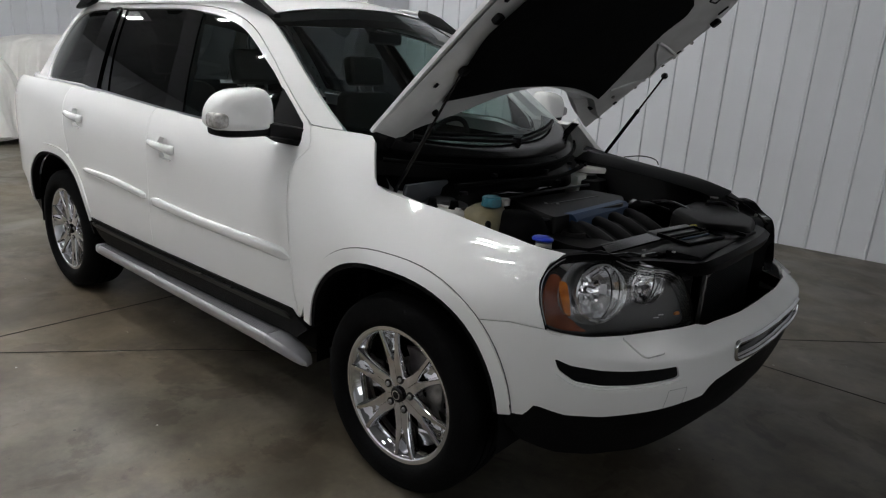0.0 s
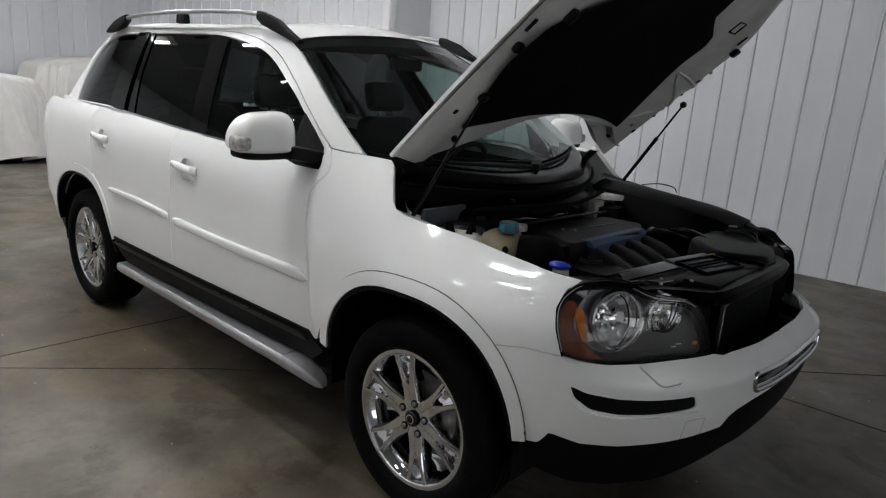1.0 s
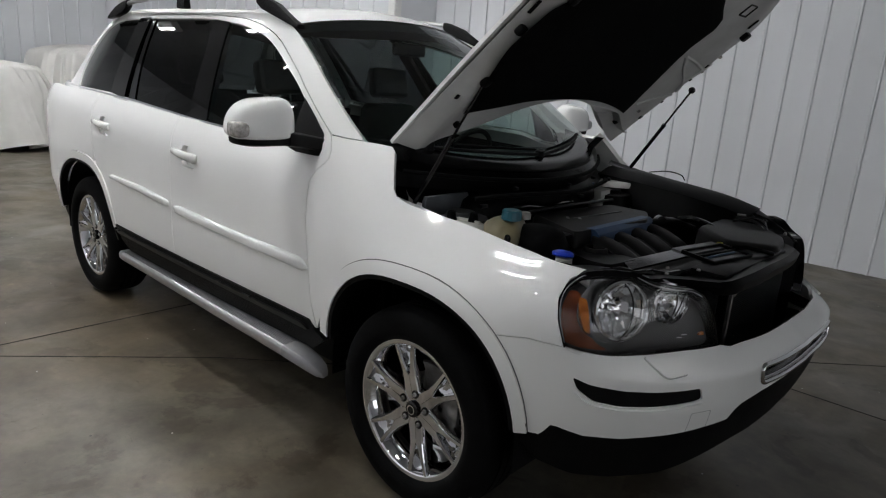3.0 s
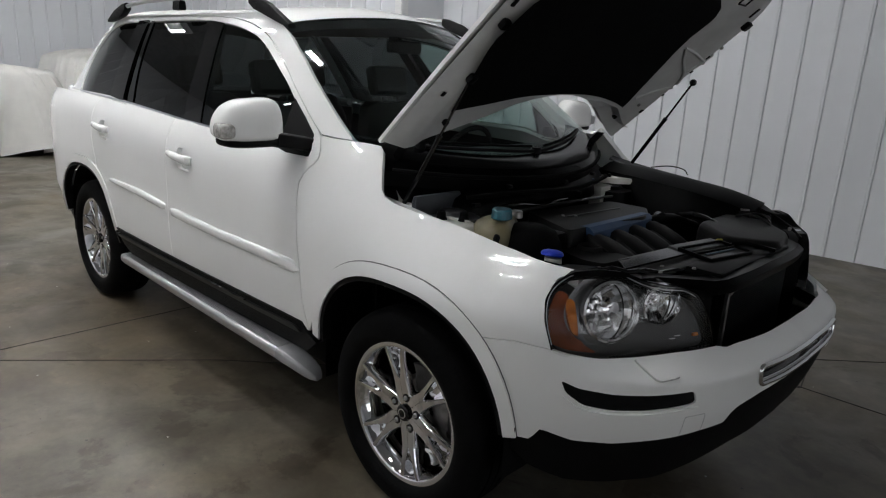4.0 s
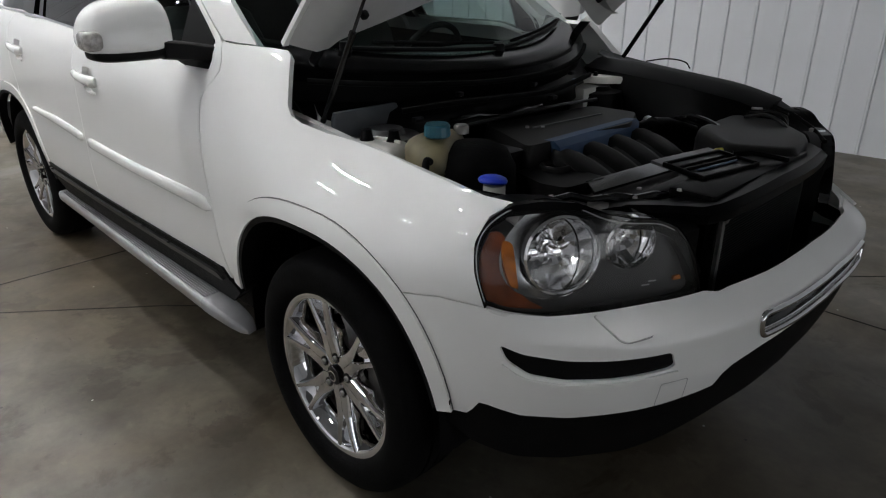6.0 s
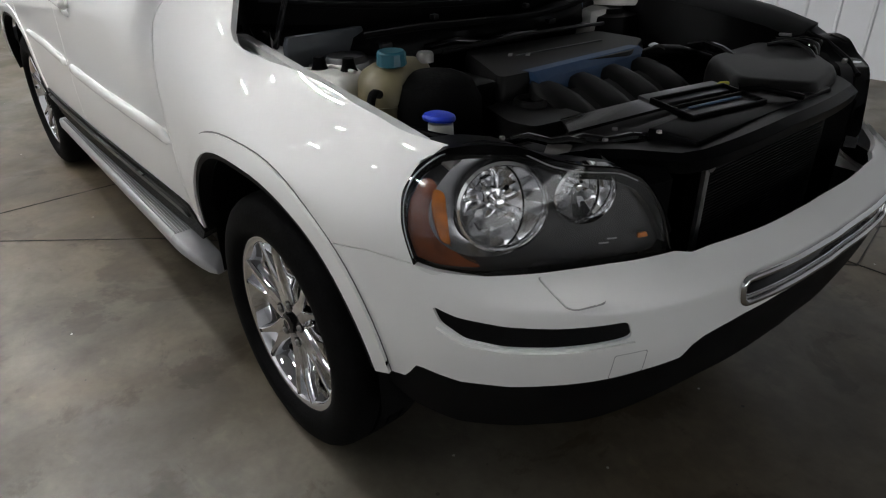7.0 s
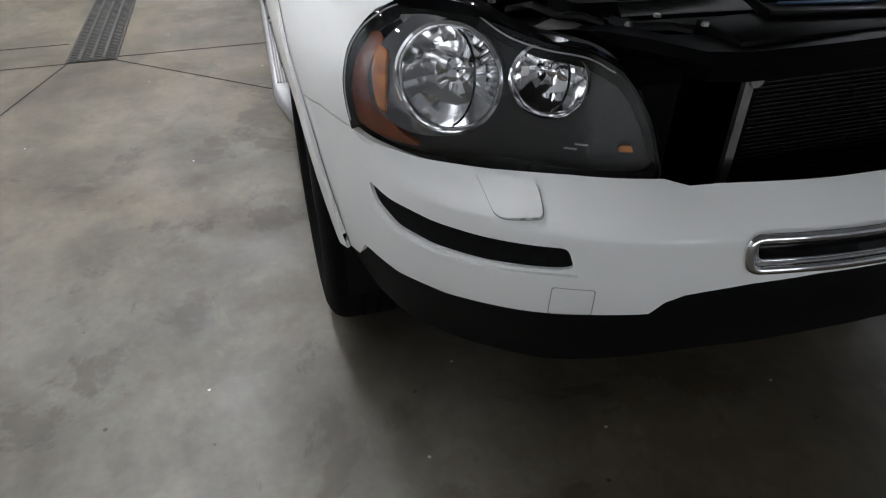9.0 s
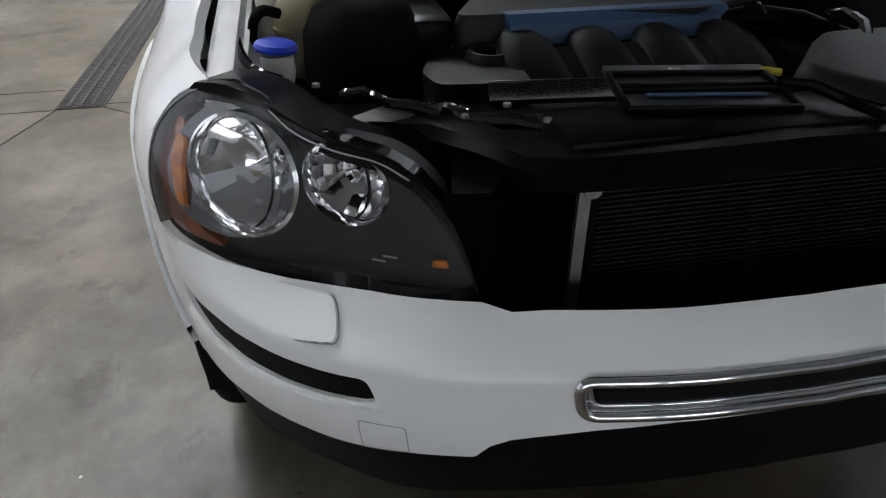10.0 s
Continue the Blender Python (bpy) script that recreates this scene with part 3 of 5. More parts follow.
# front bumper in one skin over both corners
HALF_TOP = [(0, .772), (.2, .771), (.36, .771), (.41, .769), (.45, .776), (.612, .775), (.753, .769), (.87, .768), (.96, .776), (1.002, .7835), (ux(.46), .788), (ux(.362), .7715)]
ARCH_F = [p for p in superarc(.4905, .5105, 2.5, A0, A1) if p[0] > .37]
HALF_LOW = [(0, .642), (.193, .639), (.30, .628), (.37, .616), (.405, .608), (.432, .592), (.452, .563), (.548, .555), (.642, .541), (.81, .516), (.92, .513), (1.0, .530), (1.018, .53), (1.035, .505), (1.05, .488), (1.085, .486)]
right_edge = side_xz(ARCH_F[::-1])
half = HALF_TOP + right_edge + HALF_LOW[::-1]
bumper_outline = half[:-1] + [(-u, z) for u, z in half[::-1][:-1]]
SLOT = fillet([(.972, .700), (.92, .683), (.83, .676), (.73, .679), (.595, .690), (.583, .655), (.60, .648), (.73, .631), (.83, .624), (.905, .631), (.955, .662)], .012, 3)
CHROME_HOLE = fillet([(-.325, .709), (.325, .709), (.315, .662), (-.315, .662)], .012)


def neg(pts):
    return [(-u, z) for u, z in pts]


bumper = part("front_bumper", patch(bumper_outline, car_side, (.022, .012), holes=[SLOT, neg(SLOT), CHROME_HOLE], thick=.012), M_PAINT, car)
for s in (1, -1):
    sl = SLOT if s > 0 else neg(SLOT)
    part("vent_insert", patch(sl, car_side, (.03, .02), thick=0, off=-.007), M_BLACKP, bumper, "black vent insert")
    lip = fillet([(.965, .655), (.93, .632), (.905, .622), (.83, .617), (.73, .624), (.60, .641), (.575, .642), (.58, .636), (.73, .615), (.83, .608), (.92, .614), (.96, .64)], .008, 3)
    part("vent_lip", patch(lip if s > 0 else neg(lip), car_side, (.03, .012), thick=.01, off=.006), M_PAINT, bumper)
    cap = fillet([(.772, .763), (.715, .7225), (.70, .719), (.638, .728), (.650, .747), (.668, .763), (.72, .763)], .012)
    cu, cz = .705, .745
    # Grey rim under the cover: the shade round it as colour.
    gap = [(cu + (u - cu) * 1.035, cz + (z - cz) * 1.05) for u, z in cap if z < .7645]
    part("washer_shade_line", patch(gap if s > 0 else neg(gap), car_side, (.015, .01), thick=0, off=.0012), M_SILVERP, bumper, "grey rim put for the shade round the washer cover")
    part("washer_cover", patch(cap if s > 0 else neg(cap), car_side, (.015, .01), thick=.014, off=.009), M_PAINT, bumper, "white headlamp washer cover")
    tow = fillet([(.613, .612), (.544, .616), (.543, .556), (.616, .545)], .006)
    tow_in = [(.58 + (u - .58) * .95, .583 + (z - .583) * .95) for u, z in tow]
    part("tow_cover_gap", patch(tow if s > 0 else neg(tow), car_side, (.02, .02), holes=[tow_in if s > 0 else neg(tow_in)], thick=0, off=.0008), M_SILVERP, bumper, "thin grey gap round the tow hook cover")
# chrome frame with the dark mouth inside


def swept(outline, r, off, flat=1.0, seg=10):
    """A closed bar that follows an outline on the bumper."""
    pts = dense(outline, .02)
    n = len(pts)
    ctr = []
    for u, z in pts:
        q, nn = frame_at(car_side, u, z)
        ctr.append((q + nn * off, nn))
    rings = []
    for i in range(n):
        t = (ctr[(i + 1) % n][0] - ctr[i - 1][0]).normalized()
        nn = ctr[i][1]
        sd = t.cross(nn).normalized()
        rings.append([ctr[i][0] + r * (flat * math.cos(2 * math.pi * k / seg) * sd + math.sin(2 * math.pi * k / seg) * nn) for k in range(seg)])
    return loft(rings + rings[:1], caps=False)


def frame_at(f, u, v):
    q, qu, qv = Vector(f(u, v)), Vector(f(u + .01, v)), Vector(f(u, v + .01))
    n = (qv - q).cross(qu - q).normalized()
    return q, n


part("chrome_surround", swept(fillet([(-.330, .714), (.330, .714), (.318, .657), (-.318, .657)], .022, 6), .0075, .003, 1.1), M_CHROME, bumper, "chrome frame of the lower grille", 60)
rim_i = fillet([(-.315, .7065), (.315, .7065), (.305, .667), (-.305, .667)], .013)
part("chrome_inner", patch(fillet([(-.328, .713), (.328, .713), (.316, .658), (-.316, .658)], .02), car_side, (.03, .008), holes=[rim_i], thick=.02, off=-.006), M_CHROME, bumper, "chrome inner frame")
part("chrome_lip", swept(fillet([(-.313, .7055), (.313, .7055), (.304, .668), (-.304, .668)], .013, 5), .003, -.006), M_CHROME, bumper, "chrome inner lip", 60)
part("grille_mesh", patch(rim_i, car_side, (.03, .02), thick=0, off=-.02), M_GLOSSBLACK, bumper, "black lower grille")

# black lower valance
lowh = [(0, .655), (.3, .64), (.40, .625), (.46, .58), (.64, .55), (.81, .52), (.92, .52), (1.02, .54), (1.06, .50), (1.10, .487), (1.115, .43), (1.05, .375), (.93, .345), (.80, .335), (.62, .345), (.45, .385), (.3, .42), (.15, .435), (0, .44)]
part("front_valance", patch(lowh + neg(lowh[::-1][1:-1]), car_side, (.03, .02), thick=.02, off=-.013), M_BLACKP, car, "black plastic lower bumper valance")
tray = [(x, y) for x, y in CURVE[::12] if x > -.30]
tray = [(x - .15, y * .88) for x, y in tray] + [(x - .15, -y * .88) for x, y in tray[::-1]]
part("skid_tray", loft([[(x, y, z) for x, y in tray] for z in (.352, .372)]), M_BLACKP, car, "black undertray behind the bumper")


# headlamps
LAMP = [(1.003, .777), (1.031, .86), (1.040, .915), (1.023, .957), (.978, .985), (.898, .998), (.823, .994), (.75, .972), (.686, .963), (.608, .958), (.551, .938), (.509, .903), (.481, .851), (.4515, .764), (.612, .762), (.753, .755), (.87, .755), (.96, .767)]
LAMP = fillet(LAMP, .05, 5)


def lamp_side(u, z):
    """The lamp's own surface: the body's, without its ledge at the foot."""
    x, y, _ = car_side(u, max(z, .80))
    return (x, y, z)


def on_lamp(u, z, off):
    q, n = frame_at(lamp_side, u, z)
    return q + n * off


def disc(cu, cz, ru, rz, n=28):
    return [(cu + ru * math.cos(2 * math.pi * k / n), cz + rz * math.sin(2 * math.pi * k / n)) for k in range(n)]


def bowl(r, depth, ribs, seed):
    """A faceted lamp reflector, opening along -y."""
    rnd = random.Random(seed)
    prof = []
    for i in range(6):
        t = i / 5
        prof.append((r * (1 - .93 * t), depth * (1 - (1 - t) ** 2)))
    bm = lathe([(r * 1.0, -.006)] + prof, ribs, closed=False)
    for v in bm.verts:
        k = math.atan2(v.co.z, v.co.x)
        rr = math.hypot(v.co.x, v.co.z)
        if .1 * r < rr < .97 * r:
            v.co.y += rnd.uniform(-.5, .5) * .009
    return bm


for mir in (False, True):
    def flip(bm):
        return moved(bm, Matrix.Diagonal((1, -1, 1, 1))) if mir else bm
    lamp = part("headlight", patch(LAMP, lamp_side, (.03, .02), holes=[disc(.842, .893, .092, .079), disc(.672, .904, .067, .053)], thick=.03, off=-.034, mirror=mir), M_LAMPIN, car)
    part("housing", patch(LAMP, lamp_side, (.05, .04), thick=0, off=-.12, mirror=mir), M_GLOSSBLACK, lamp)
    part("lens", patch(LAMP, lamp_side, (.03, .02), thick=0, off=.001, mirror=mir), G_CLEAR, lamp, "clear headlamp lens")
    for cu, cz, r, dep, nm in ((.842, .893, .082, .06, 3), (.672, .904, .057, .046, 5)):
        q, n = frame_at(lamp_side, cu, cz)
        n = (n + Vector((.12, 0, -.12))).normalized()
        m = Matrix.Translation(q - n * .024) @ (-n).to_track_quat("Y", "Z").to_matrix().to_4x4()
        part("reflector", flip(moved(bowl(r, dep, 17, nm), m)), M_REFL, lamp, "faceted chrome reflector", 12)
        part("lamp_ring", flip(moved(lathe([(r * 1.06, .01), (r * 1.06, -.012), (r * 1.0, -.016), (r * .95, -.010), (r * .95, .01)], 40, closed=False), m)), M_REFL, lamp, "chrome lamp ring")
        part("bulb_shield", flip(moved(lathe([(0, .020), (r * .12, .022), (r * .14, .035), (r * .16, dep * .9), (0, dep * .95)], 20), m)), M_REFL, lamp, "chrome bulb shield")
        arc = [(-r * .05 + r * .55 * math.cos(a), 0, r * .95 * math.sin(a)) for a in np.linspace(-1.25, 1.25, 14)]
        part("lens_rib", flip(moved(tube(arc, .0022, 6), m)), M_GLOSSBLACK, lamp)
    # the bright cone round the main lamp, broad on the outer side
    def cone(p, q):
        th = radians(-128 + 256 * p) + .25
        wide = .003 + .042 * max(0, math.cos((th - .25) * .70)) ** 1.3
        k = q * wide
        return on_lamp(.842 + (.094 + k * 1.1) * math.cos(th), .893 + (.081 + k * .75) * math.sin(th), -.026 + .017 * q ** 1.5)
    bm = sheet(cone, 40, 8)
    bmesh.ops.recalc_face_normals(bm, faces=bm.faces)
    part("chrome_bezel", flip(bm), M_BEZEL, lamp, "satin chrome cone round the main lamp", 60)
    # thin pale bead along the top edge of the lens
    bead = [on_lamp(u, z, .0022) for u, z in smooth([(1.006, .80), (1.026, .86), (1.033, .912), (1.017, .951), (.974, .978), (.897, .990), (.823, .986), (.75, .964), (.686, .954), (.608, .949), (.556, .931)], 5)]
    part("lens_bead", flip(tube(bead, .0012, 6)), M_SILVERP, lamp, "pale edge bead of the lens")
    amber = fillet([(1.02, .80), (1.030, .90), (1.016, .945), (.99, .945), (.965, .92), (.952, .88), (.945, .84), (.915, .80), (.87, .776), (.96, .785)], .02)
    # Brighter amber strip: the glow at the inner edge is put in as colour.
    glow = fillet([(.985, .93), (.958, .925), (.945, .88), (.938, .845), (.935, .83), (.952, .835), (.968, .87), (.98, .90)], .012)
    part("indicator_glow", patch(glow, lamp_side, (.02, .02), thick=.006, off=-.009, mirror=mir), M_AMBER, lamp, "bright orange strip painted for the glow at the indicator's inner edge")
    part("indicator", patch(amber, lamp_side, (.02, .02), thick=.012, off=-.013, mirror=mir), M_AMBER_DARK, lamp, "smoked amber indicator")
    for k in range(2):
        part("lens_mark", patch([(.585 + .02 * k, .812 - .008 * k), (.61 + .02 * k, .812 - .008 * k), (.61 + .02 * k, .815 - .008 * k), (.585 + .02 * k, .815 - .008 * k)], lamp_side, (.01, .01), thick=0, off=-.018, mirror=mir), M_SILVERP, lamp, "pale plain bar moulded in the lamp")
    part("side_marker", patch(fillet([(.50, .806), (.528, .806), (.526, .815), (.505, .816)], .003), lamp_side, (.01, .01), thick=.005, off=-.019, mirror=mir), M_AMBER, lamp, "small amber marker")
    part("lamp_seal", patch([(1.002 + (u - 1.002) * 1.0, z) for u, z in fillet([(.45, .774), (.48, .853), (.508, .905), (.55, .941), (.608, .961), (.686, .966), (.75, .975), (.823, .997), (.90, 1.001), (.98, .987), (1.025, .958), (1.042, .915), (1.033, .86), (1.006, .783)] + [(1.002, .786), (1.029, .86), (1.0375, .915), (1.021, .954), (.976, .982), (.897, .995), (.823, .990), (.75, .968), (.686, .958), (.608, .953), (.553, .934), (.512, .899), (.484, .849), (.456, .778)], .01, 2)], lamp_side, (.02, .01), thick=.03, off=.0015, mirror=mir), M_GLOSSBLACK, lamp, "black rubber lamp seal")

# doors, quarter panels and the tail
DOOR_F = SEAM + [(-.612, 1.243), (-.632, 1.234), (-.608, 1.19), (-.607, 1.165), (-.64, 1.160), (-.72, 1.163), (-.80, 1.18), (-.9, 1.20), (-1.6, 1.212), (-1.661, 1.212), (-1.6615, .9), (-1.6615, .515)]
REAR_ARC = superarc(.4905, .5105, 2.5, radians(12), radians(164), .38, REAR_X)
DOOR_R = [(-1.664, .515), (-1.664, .9), (-1.664, 1.2), (-1.666, 1.213), (-2.2, 1.232), (-2.632, 1.2445), (-2.66, 1.20), (-2.66, 1.0), (-2.625, .905)] + [p for p in REAR_ARC if p[0] > -2.62][::-1]
QUARTER = [(-2.664, 1.2), (-2.636, 1.2455), (-3.0, 1.252), (-3.4, 1.260), (-3.53, 1.252), (-3.62, 1.232), (-3.69, 1.195), (-3.73, 1.14), (-3.735, .96), (-3.68, .66), (-3.45, .64)] + [p for p in REAR_ARC if p[0] < -2.625][::-1] + [(-2.629, .905), (-2.664, 1.0)]
for mir in (False, True):
    for nm, outl, mx in (("front_door", DOOR_F, (-1.62, -.59)), ("rear_door", DOOR_R, (-2.43, -1.70))):
        hx, cz = (-1.50, 1.046) if nm == "front_door" else (-2.485, 1.086)
        dish = fillet([(ux(hx - .052), cz + .048), (ux(hx + .07), cz + .046), (ux(hx + .082), cz - .055), (ux(hx - .045), cz - .05)], .03, 4)
        door = part(nm, patch(side_xz(outl), car_side, (.045, .03), holes=[dish], thick=.025, mirror=mir), M_PAINT, car)
        if nm == "front_door":
            low, high = [(-1.636, .770), (-1.60, .752), (-1.18, .735), (-.757, .727), (-.60, .722), (-.565, .735)], [(-1.636, .785), (-1.59, .797), (-1.18, .780), (-.757, .777), (-.60, .774), (-.565, .745)]
        else:
            low, high = [(-2.41, .808), (-2.37, .801), (-2.01, .788), (-1.71, .768), (-1.69, .775)], [(-2.41, .814), (-2.37, .825), (-2.01, .826), (-1.71, .805), (-1.69, .798)]
        rings = []
        for x in np.linspace(low[0][0], low[-1][0], 34):
            z0, z1 = (float(np.interp(x, [p[0] for p in q], [p[1] for p in q])) for q in (low, high))
            ends = min(1, (x - low[0][0]) / .02 + .15, (low[-1][0] - x) / .02 + .15)
            ring = []
            for k, o in ((0, -.006), (0, .004), (.08, .0095), (.28, .013), (.72, .013), (.90, .0105), (1, .004), (1, -.006)):
                p = car_side(ux(x), z0 + (z1 - z0) * k)
                ring.append((p[0], (p[1] - (o * ends if o > 0 else o)) * (-1 if mir else 1), p[2]))
            rings.append(ring)
        part("side_moulding", loft(rings), M_PAINT, door, "white rubbing strip", 40)
        # handle: a grip bar over a dished recess
        part("handle_dish", patch(dish, car_side, (.02, .012), thick=0, off=-.0235, mirror=mir), M_PAINT, door, "handle recess")
        bar = [Vector(car_side(ux(hx + d), cz + .006 - .06 * d)) for d in (-.125, -.11, -.05, .03, .085, .098)]
        outw = (.0, .010, .018, .020, .014, .002)
        pts = [Vector((p.x, (p.y - o) * (-1 if mir else 1), p.z)) for p, o in zip(bar, outw)]
        part("handle", tube(pts, [.010, .0145, .0155, .017, .020, .016], 12, 1.15), M_PAINT, door, "white door handle")
    quarter = part("quarter_panel", patch(side_xz(QUARTER), car_side, (.045, .03), thick=.025, mirror=mir), M_PAINT, car)
    ring = superarc(.489, .509, 2.5, radians(12), radians(164), .38, REAR_X) + superarc(.450, .461, 2.5, radians(12), radians(164), .38, REAR_X)[::-1]
    part("arch_trim", patch(side_xz(ring), car_side, (.02, .02), thick=.03, off=.007, mirror=mir), M_PAINT, quarter)
    rub = superarc(.450, .461, 2.5, radians(4), radians(172), .38, REAR_X) + superarc(.432, .444, 2.5, radians(4), radians(172), .38, REAR_X)[::-1]
    part("arch_lip", patch(side_xz(rub), car_side, (.02, .02), thick=.04, off=.002, mirror=mir), M_BLACKP, quarter, "black rubber arch lip")
    part("fuel_line", patch(fillet(side_xz([(-3.36, 1.15), (-3.48, 1.145), (-3.48, 1.138), (-3.36, 1.143)]), .003), car_side, (.02, .01), thick=.004, off=.002, mirror=mir), M_PAINT_DIM, quarter)
    # tail
    tl = [(ux(-3.738), 1.13), (ux(-3.738), .97), (ux(-3.76), .95), (ux(-3.79), 1.0), (ux(-3.79), 1.18), (ux(-3.76), 1.17)]
    part("tail_light", patch(tl, car_side, (.03, .03), thick=.02, off=.004, mirror=mir), M_RED, car, "red tail lamp")
    rb = side_xz([(-3.40, .58), (-3.41, .632), (-3.45, .635), (-3.66, .652)]) + [(ux(-3.80), .66), (U_END, .66), (U_END, .42), (ux(-3.75), .42), (ux(-3.4), .44)]
    part("rear_bumper", patch(rb, car_side, (.05, .04), thick=.02, off=-.012, mirror=mir), M_PAINT, car)
    rv = side_xz([(-3.33, .62), (-3.36, .43)]) + [(ux(-3.75), .41), (U_END, .41), (U_END, .32), (ux(-3.7), .32), (ux(-3.3), .36)]
    part("rear_valance", patch(rv, car_side, (.06, .04), thick=.02, off=-.03, mirror=mir), M_BLACKP, car)
    tg = [(ux(-3.79), .67), (ux(-3.79), 1.20), (ux(-3.83), 1.24), (U_END, 1.25), (U_END, .67)]
    part("tailgate", patch(tg, car_side, (.06, .05), thick=.02, off=-.002, mirror=mir), M_PAINT, car)
    # sills and liners
    part("sill", patch(side_xz([(-.47, .47), (-.53, .50), (-.56, .53), (-1.65, .535), (-2.38, .54), (-2.33, .46), (-2.25, .41), (-.56, .40)]), car_side, (.06, .03), thick=.05, off=.008, mirror=mir), M_BLACKP, car, "black sill panel")
    part("sill_step", patch(side_xz([(-.56, .490), (-.60, .506), (-2.36, .516), (-2.34, .50), (-.58, .485)]), car_side, (.06, .02), thick=.03, off=.018, mirror=mir), M_SATIN, car)
    sg = -1 if not mir else 1
    for cx in (0.0, REAR_X):
        bm = bmesh.new()
        pr = superarc(.445, .45, 2.5, radians(-4), radians(184), .38, cx)
        a = [bm.verts.new((x, sg * .875, z)) for x, z in pr]
        b = [bm.verts.new((x, sg * .52, z)) for x, z in pr]
        for i in range(len(pr) - 1):
            bm.faces.new((a[i], b[i], b[i + 1], a[i + 1]))
        bm.faces.new(b)
        part("wheel_liner", bm, M_BLACKP, car, "black wheel arch liner")

part("underbody", join(box(1.95, 1.62, .16, .03, (-1.43, 0, .40)), box(.5, 1.5, .2, .03, (-3.5, 0, .46)), box(1.2, 0.9, .12, .03, (-3.0, 0, .42)), box(.8, .9, .1, .03, (-.1, 0, .38))), M_BLACKP, car)

for mir in (False, True):
    part("door_trim", patch(side_xz([(-.62, .55), (-.62, 1.15), (-3.6, 1.2), (-3.6, .95), (-2.3, .95), (-2.2, .55)]), car_side, (.12, .08), thick=0, off=-.07, mirror=mir), M_DASH, car, "dark inner door trim")
part("boot_trim", box(.04, 1.3, .7, .02, (-3.62, 0, .9)), M_DASH, car)

# running boards
for s in (-1, 1):
    PROFILE = fillet([(-.044, -.026), (.036, -.024), (.044, -.012), (.045, .014), (.036, .027), (-.044, .029)], .006, 3)
    BY, BZ = .894, .356

    def board_ring(x, k=1.0, dy=0.0, dz=0.0):
        return [(x + a * .25 * (1 - k), s * (BY + .014 * (x + 1.5) + dy + a * k), BZ + dz + b * k) for a, b in PROFILE]
    board = part("running_board", loft([board_ring(x) for x in (-2.33, -1.6, -.69)]), M_ALU, car, "silver aluminium running board", 18)
    part("end_cap", loft([board_ring(x, k, dy, dz) for x, k, dy, dz in ((-.687, 1.03, 0, 0), (-.655, 1.03, -.001, -.001), (-.62, 1.0, -.005, -.006), (-.585, .95, -.013, -.016), (-.55, .86, -.024, -.031), (-.522, .70, -.036, -.048), (-.506, .42, -.046, -.060))]), M_SILVERP, board, "grey end cap", 50)
    part("end_cap", loft([board_ring(x, k) for x, k in ((-2.332, 1.02), (-2.37, .95), (-2.39, .6))]), M_SILVERP, board, "grey end cap", 50)
    for i in range(7):
        part("tread_rib", loft([[(x, s * (BY + .014 * (x + 1.5) - .031 + .0095 * i + a), BZ + .0282 + b) for a, b in ((-.0030, -.001), (-.0020, .0034), (.0020, .0034), (.0030, -.001))] for x in (-2.32, -.69)]), M_TREAD, board)
    for x in (-.9, -1.55, -2.2):
        part("bracket", box(.05, .22, .03, .006, (x, s * .80, .345)), M_BLACKP, board)

# upper body: side frames with the window openings
SEAMLINE = smooth([(-.605, 1.247), (-.66, 1.285), (-.72, 1.330), (-.823, 1.408), (-.95, 1.497), (-1.18, 1.61), (-1.428, 1.674), (-1.72, 1.701), (-2.334, 1.712), (-2.60, 1.706)])
FRAME = [(-.598, 1.20), (-.612, 1.240)] + [(x - .0025, z - .003) for x, z in SEAMLINE[2:]] + [(-2.62, 1.70), (-2.50, 1.245), (-2.25, 1.228), (-1.27, 1.196), (-.9, 1.19), (-.72, 1.155), (-.62, 1.155), (-.60, 1.17)]
PILLAR_A = [(-.598, 1.246), (-.53, 1.2425), (-.448, 1.2415)] + smooth([(-.445, 1.243), (-.562, 1.314), (-.76, 1.455), (-.898, 1.550), (-1.089, 1.646), (-1.30, 1.703), (-1.6, 1.728), (-2.3, 1.742), (-2.75, 1.738), (-3.0, 1.715), (-3.17, 1.66), (-3.29, 1.55), (-3.38, 1.40), (-3.46, 1.262)]) + \
    [(-3.0, 1.245), (-2.51, 1.236), (-2.625, 1.703)] + SEAMLINE[::-1][1:]
QHOLE = smooth([(-3.15, 1.266), (-3.215, 1.353), (-3.215, 1.50), (-3.15, 1.60), (-3.05, 1.653), (-2.90, 1.676), (-2.66, 1.684)]) + [(-2.545, 1.262)]
FHOLE = [(-2.49, 1.258), (-2.59, 1.687)] + smooth([(-1.95, 1.688), (-1.75, 1.68), (-1.448, 1.645), (-1.2, 1.582), (-.926, 1.45), (-.80, 1.362), (-.715, 1.300), (-.648, 1.243)]) + [(-.622, 1.185), (-.625, 1.168), (-.7, 1.168), (-.8, 1.183), (-.9, 1.203), (-1.27, 1.208), (-1.55, 1.214), (-2.25, 1.246)]
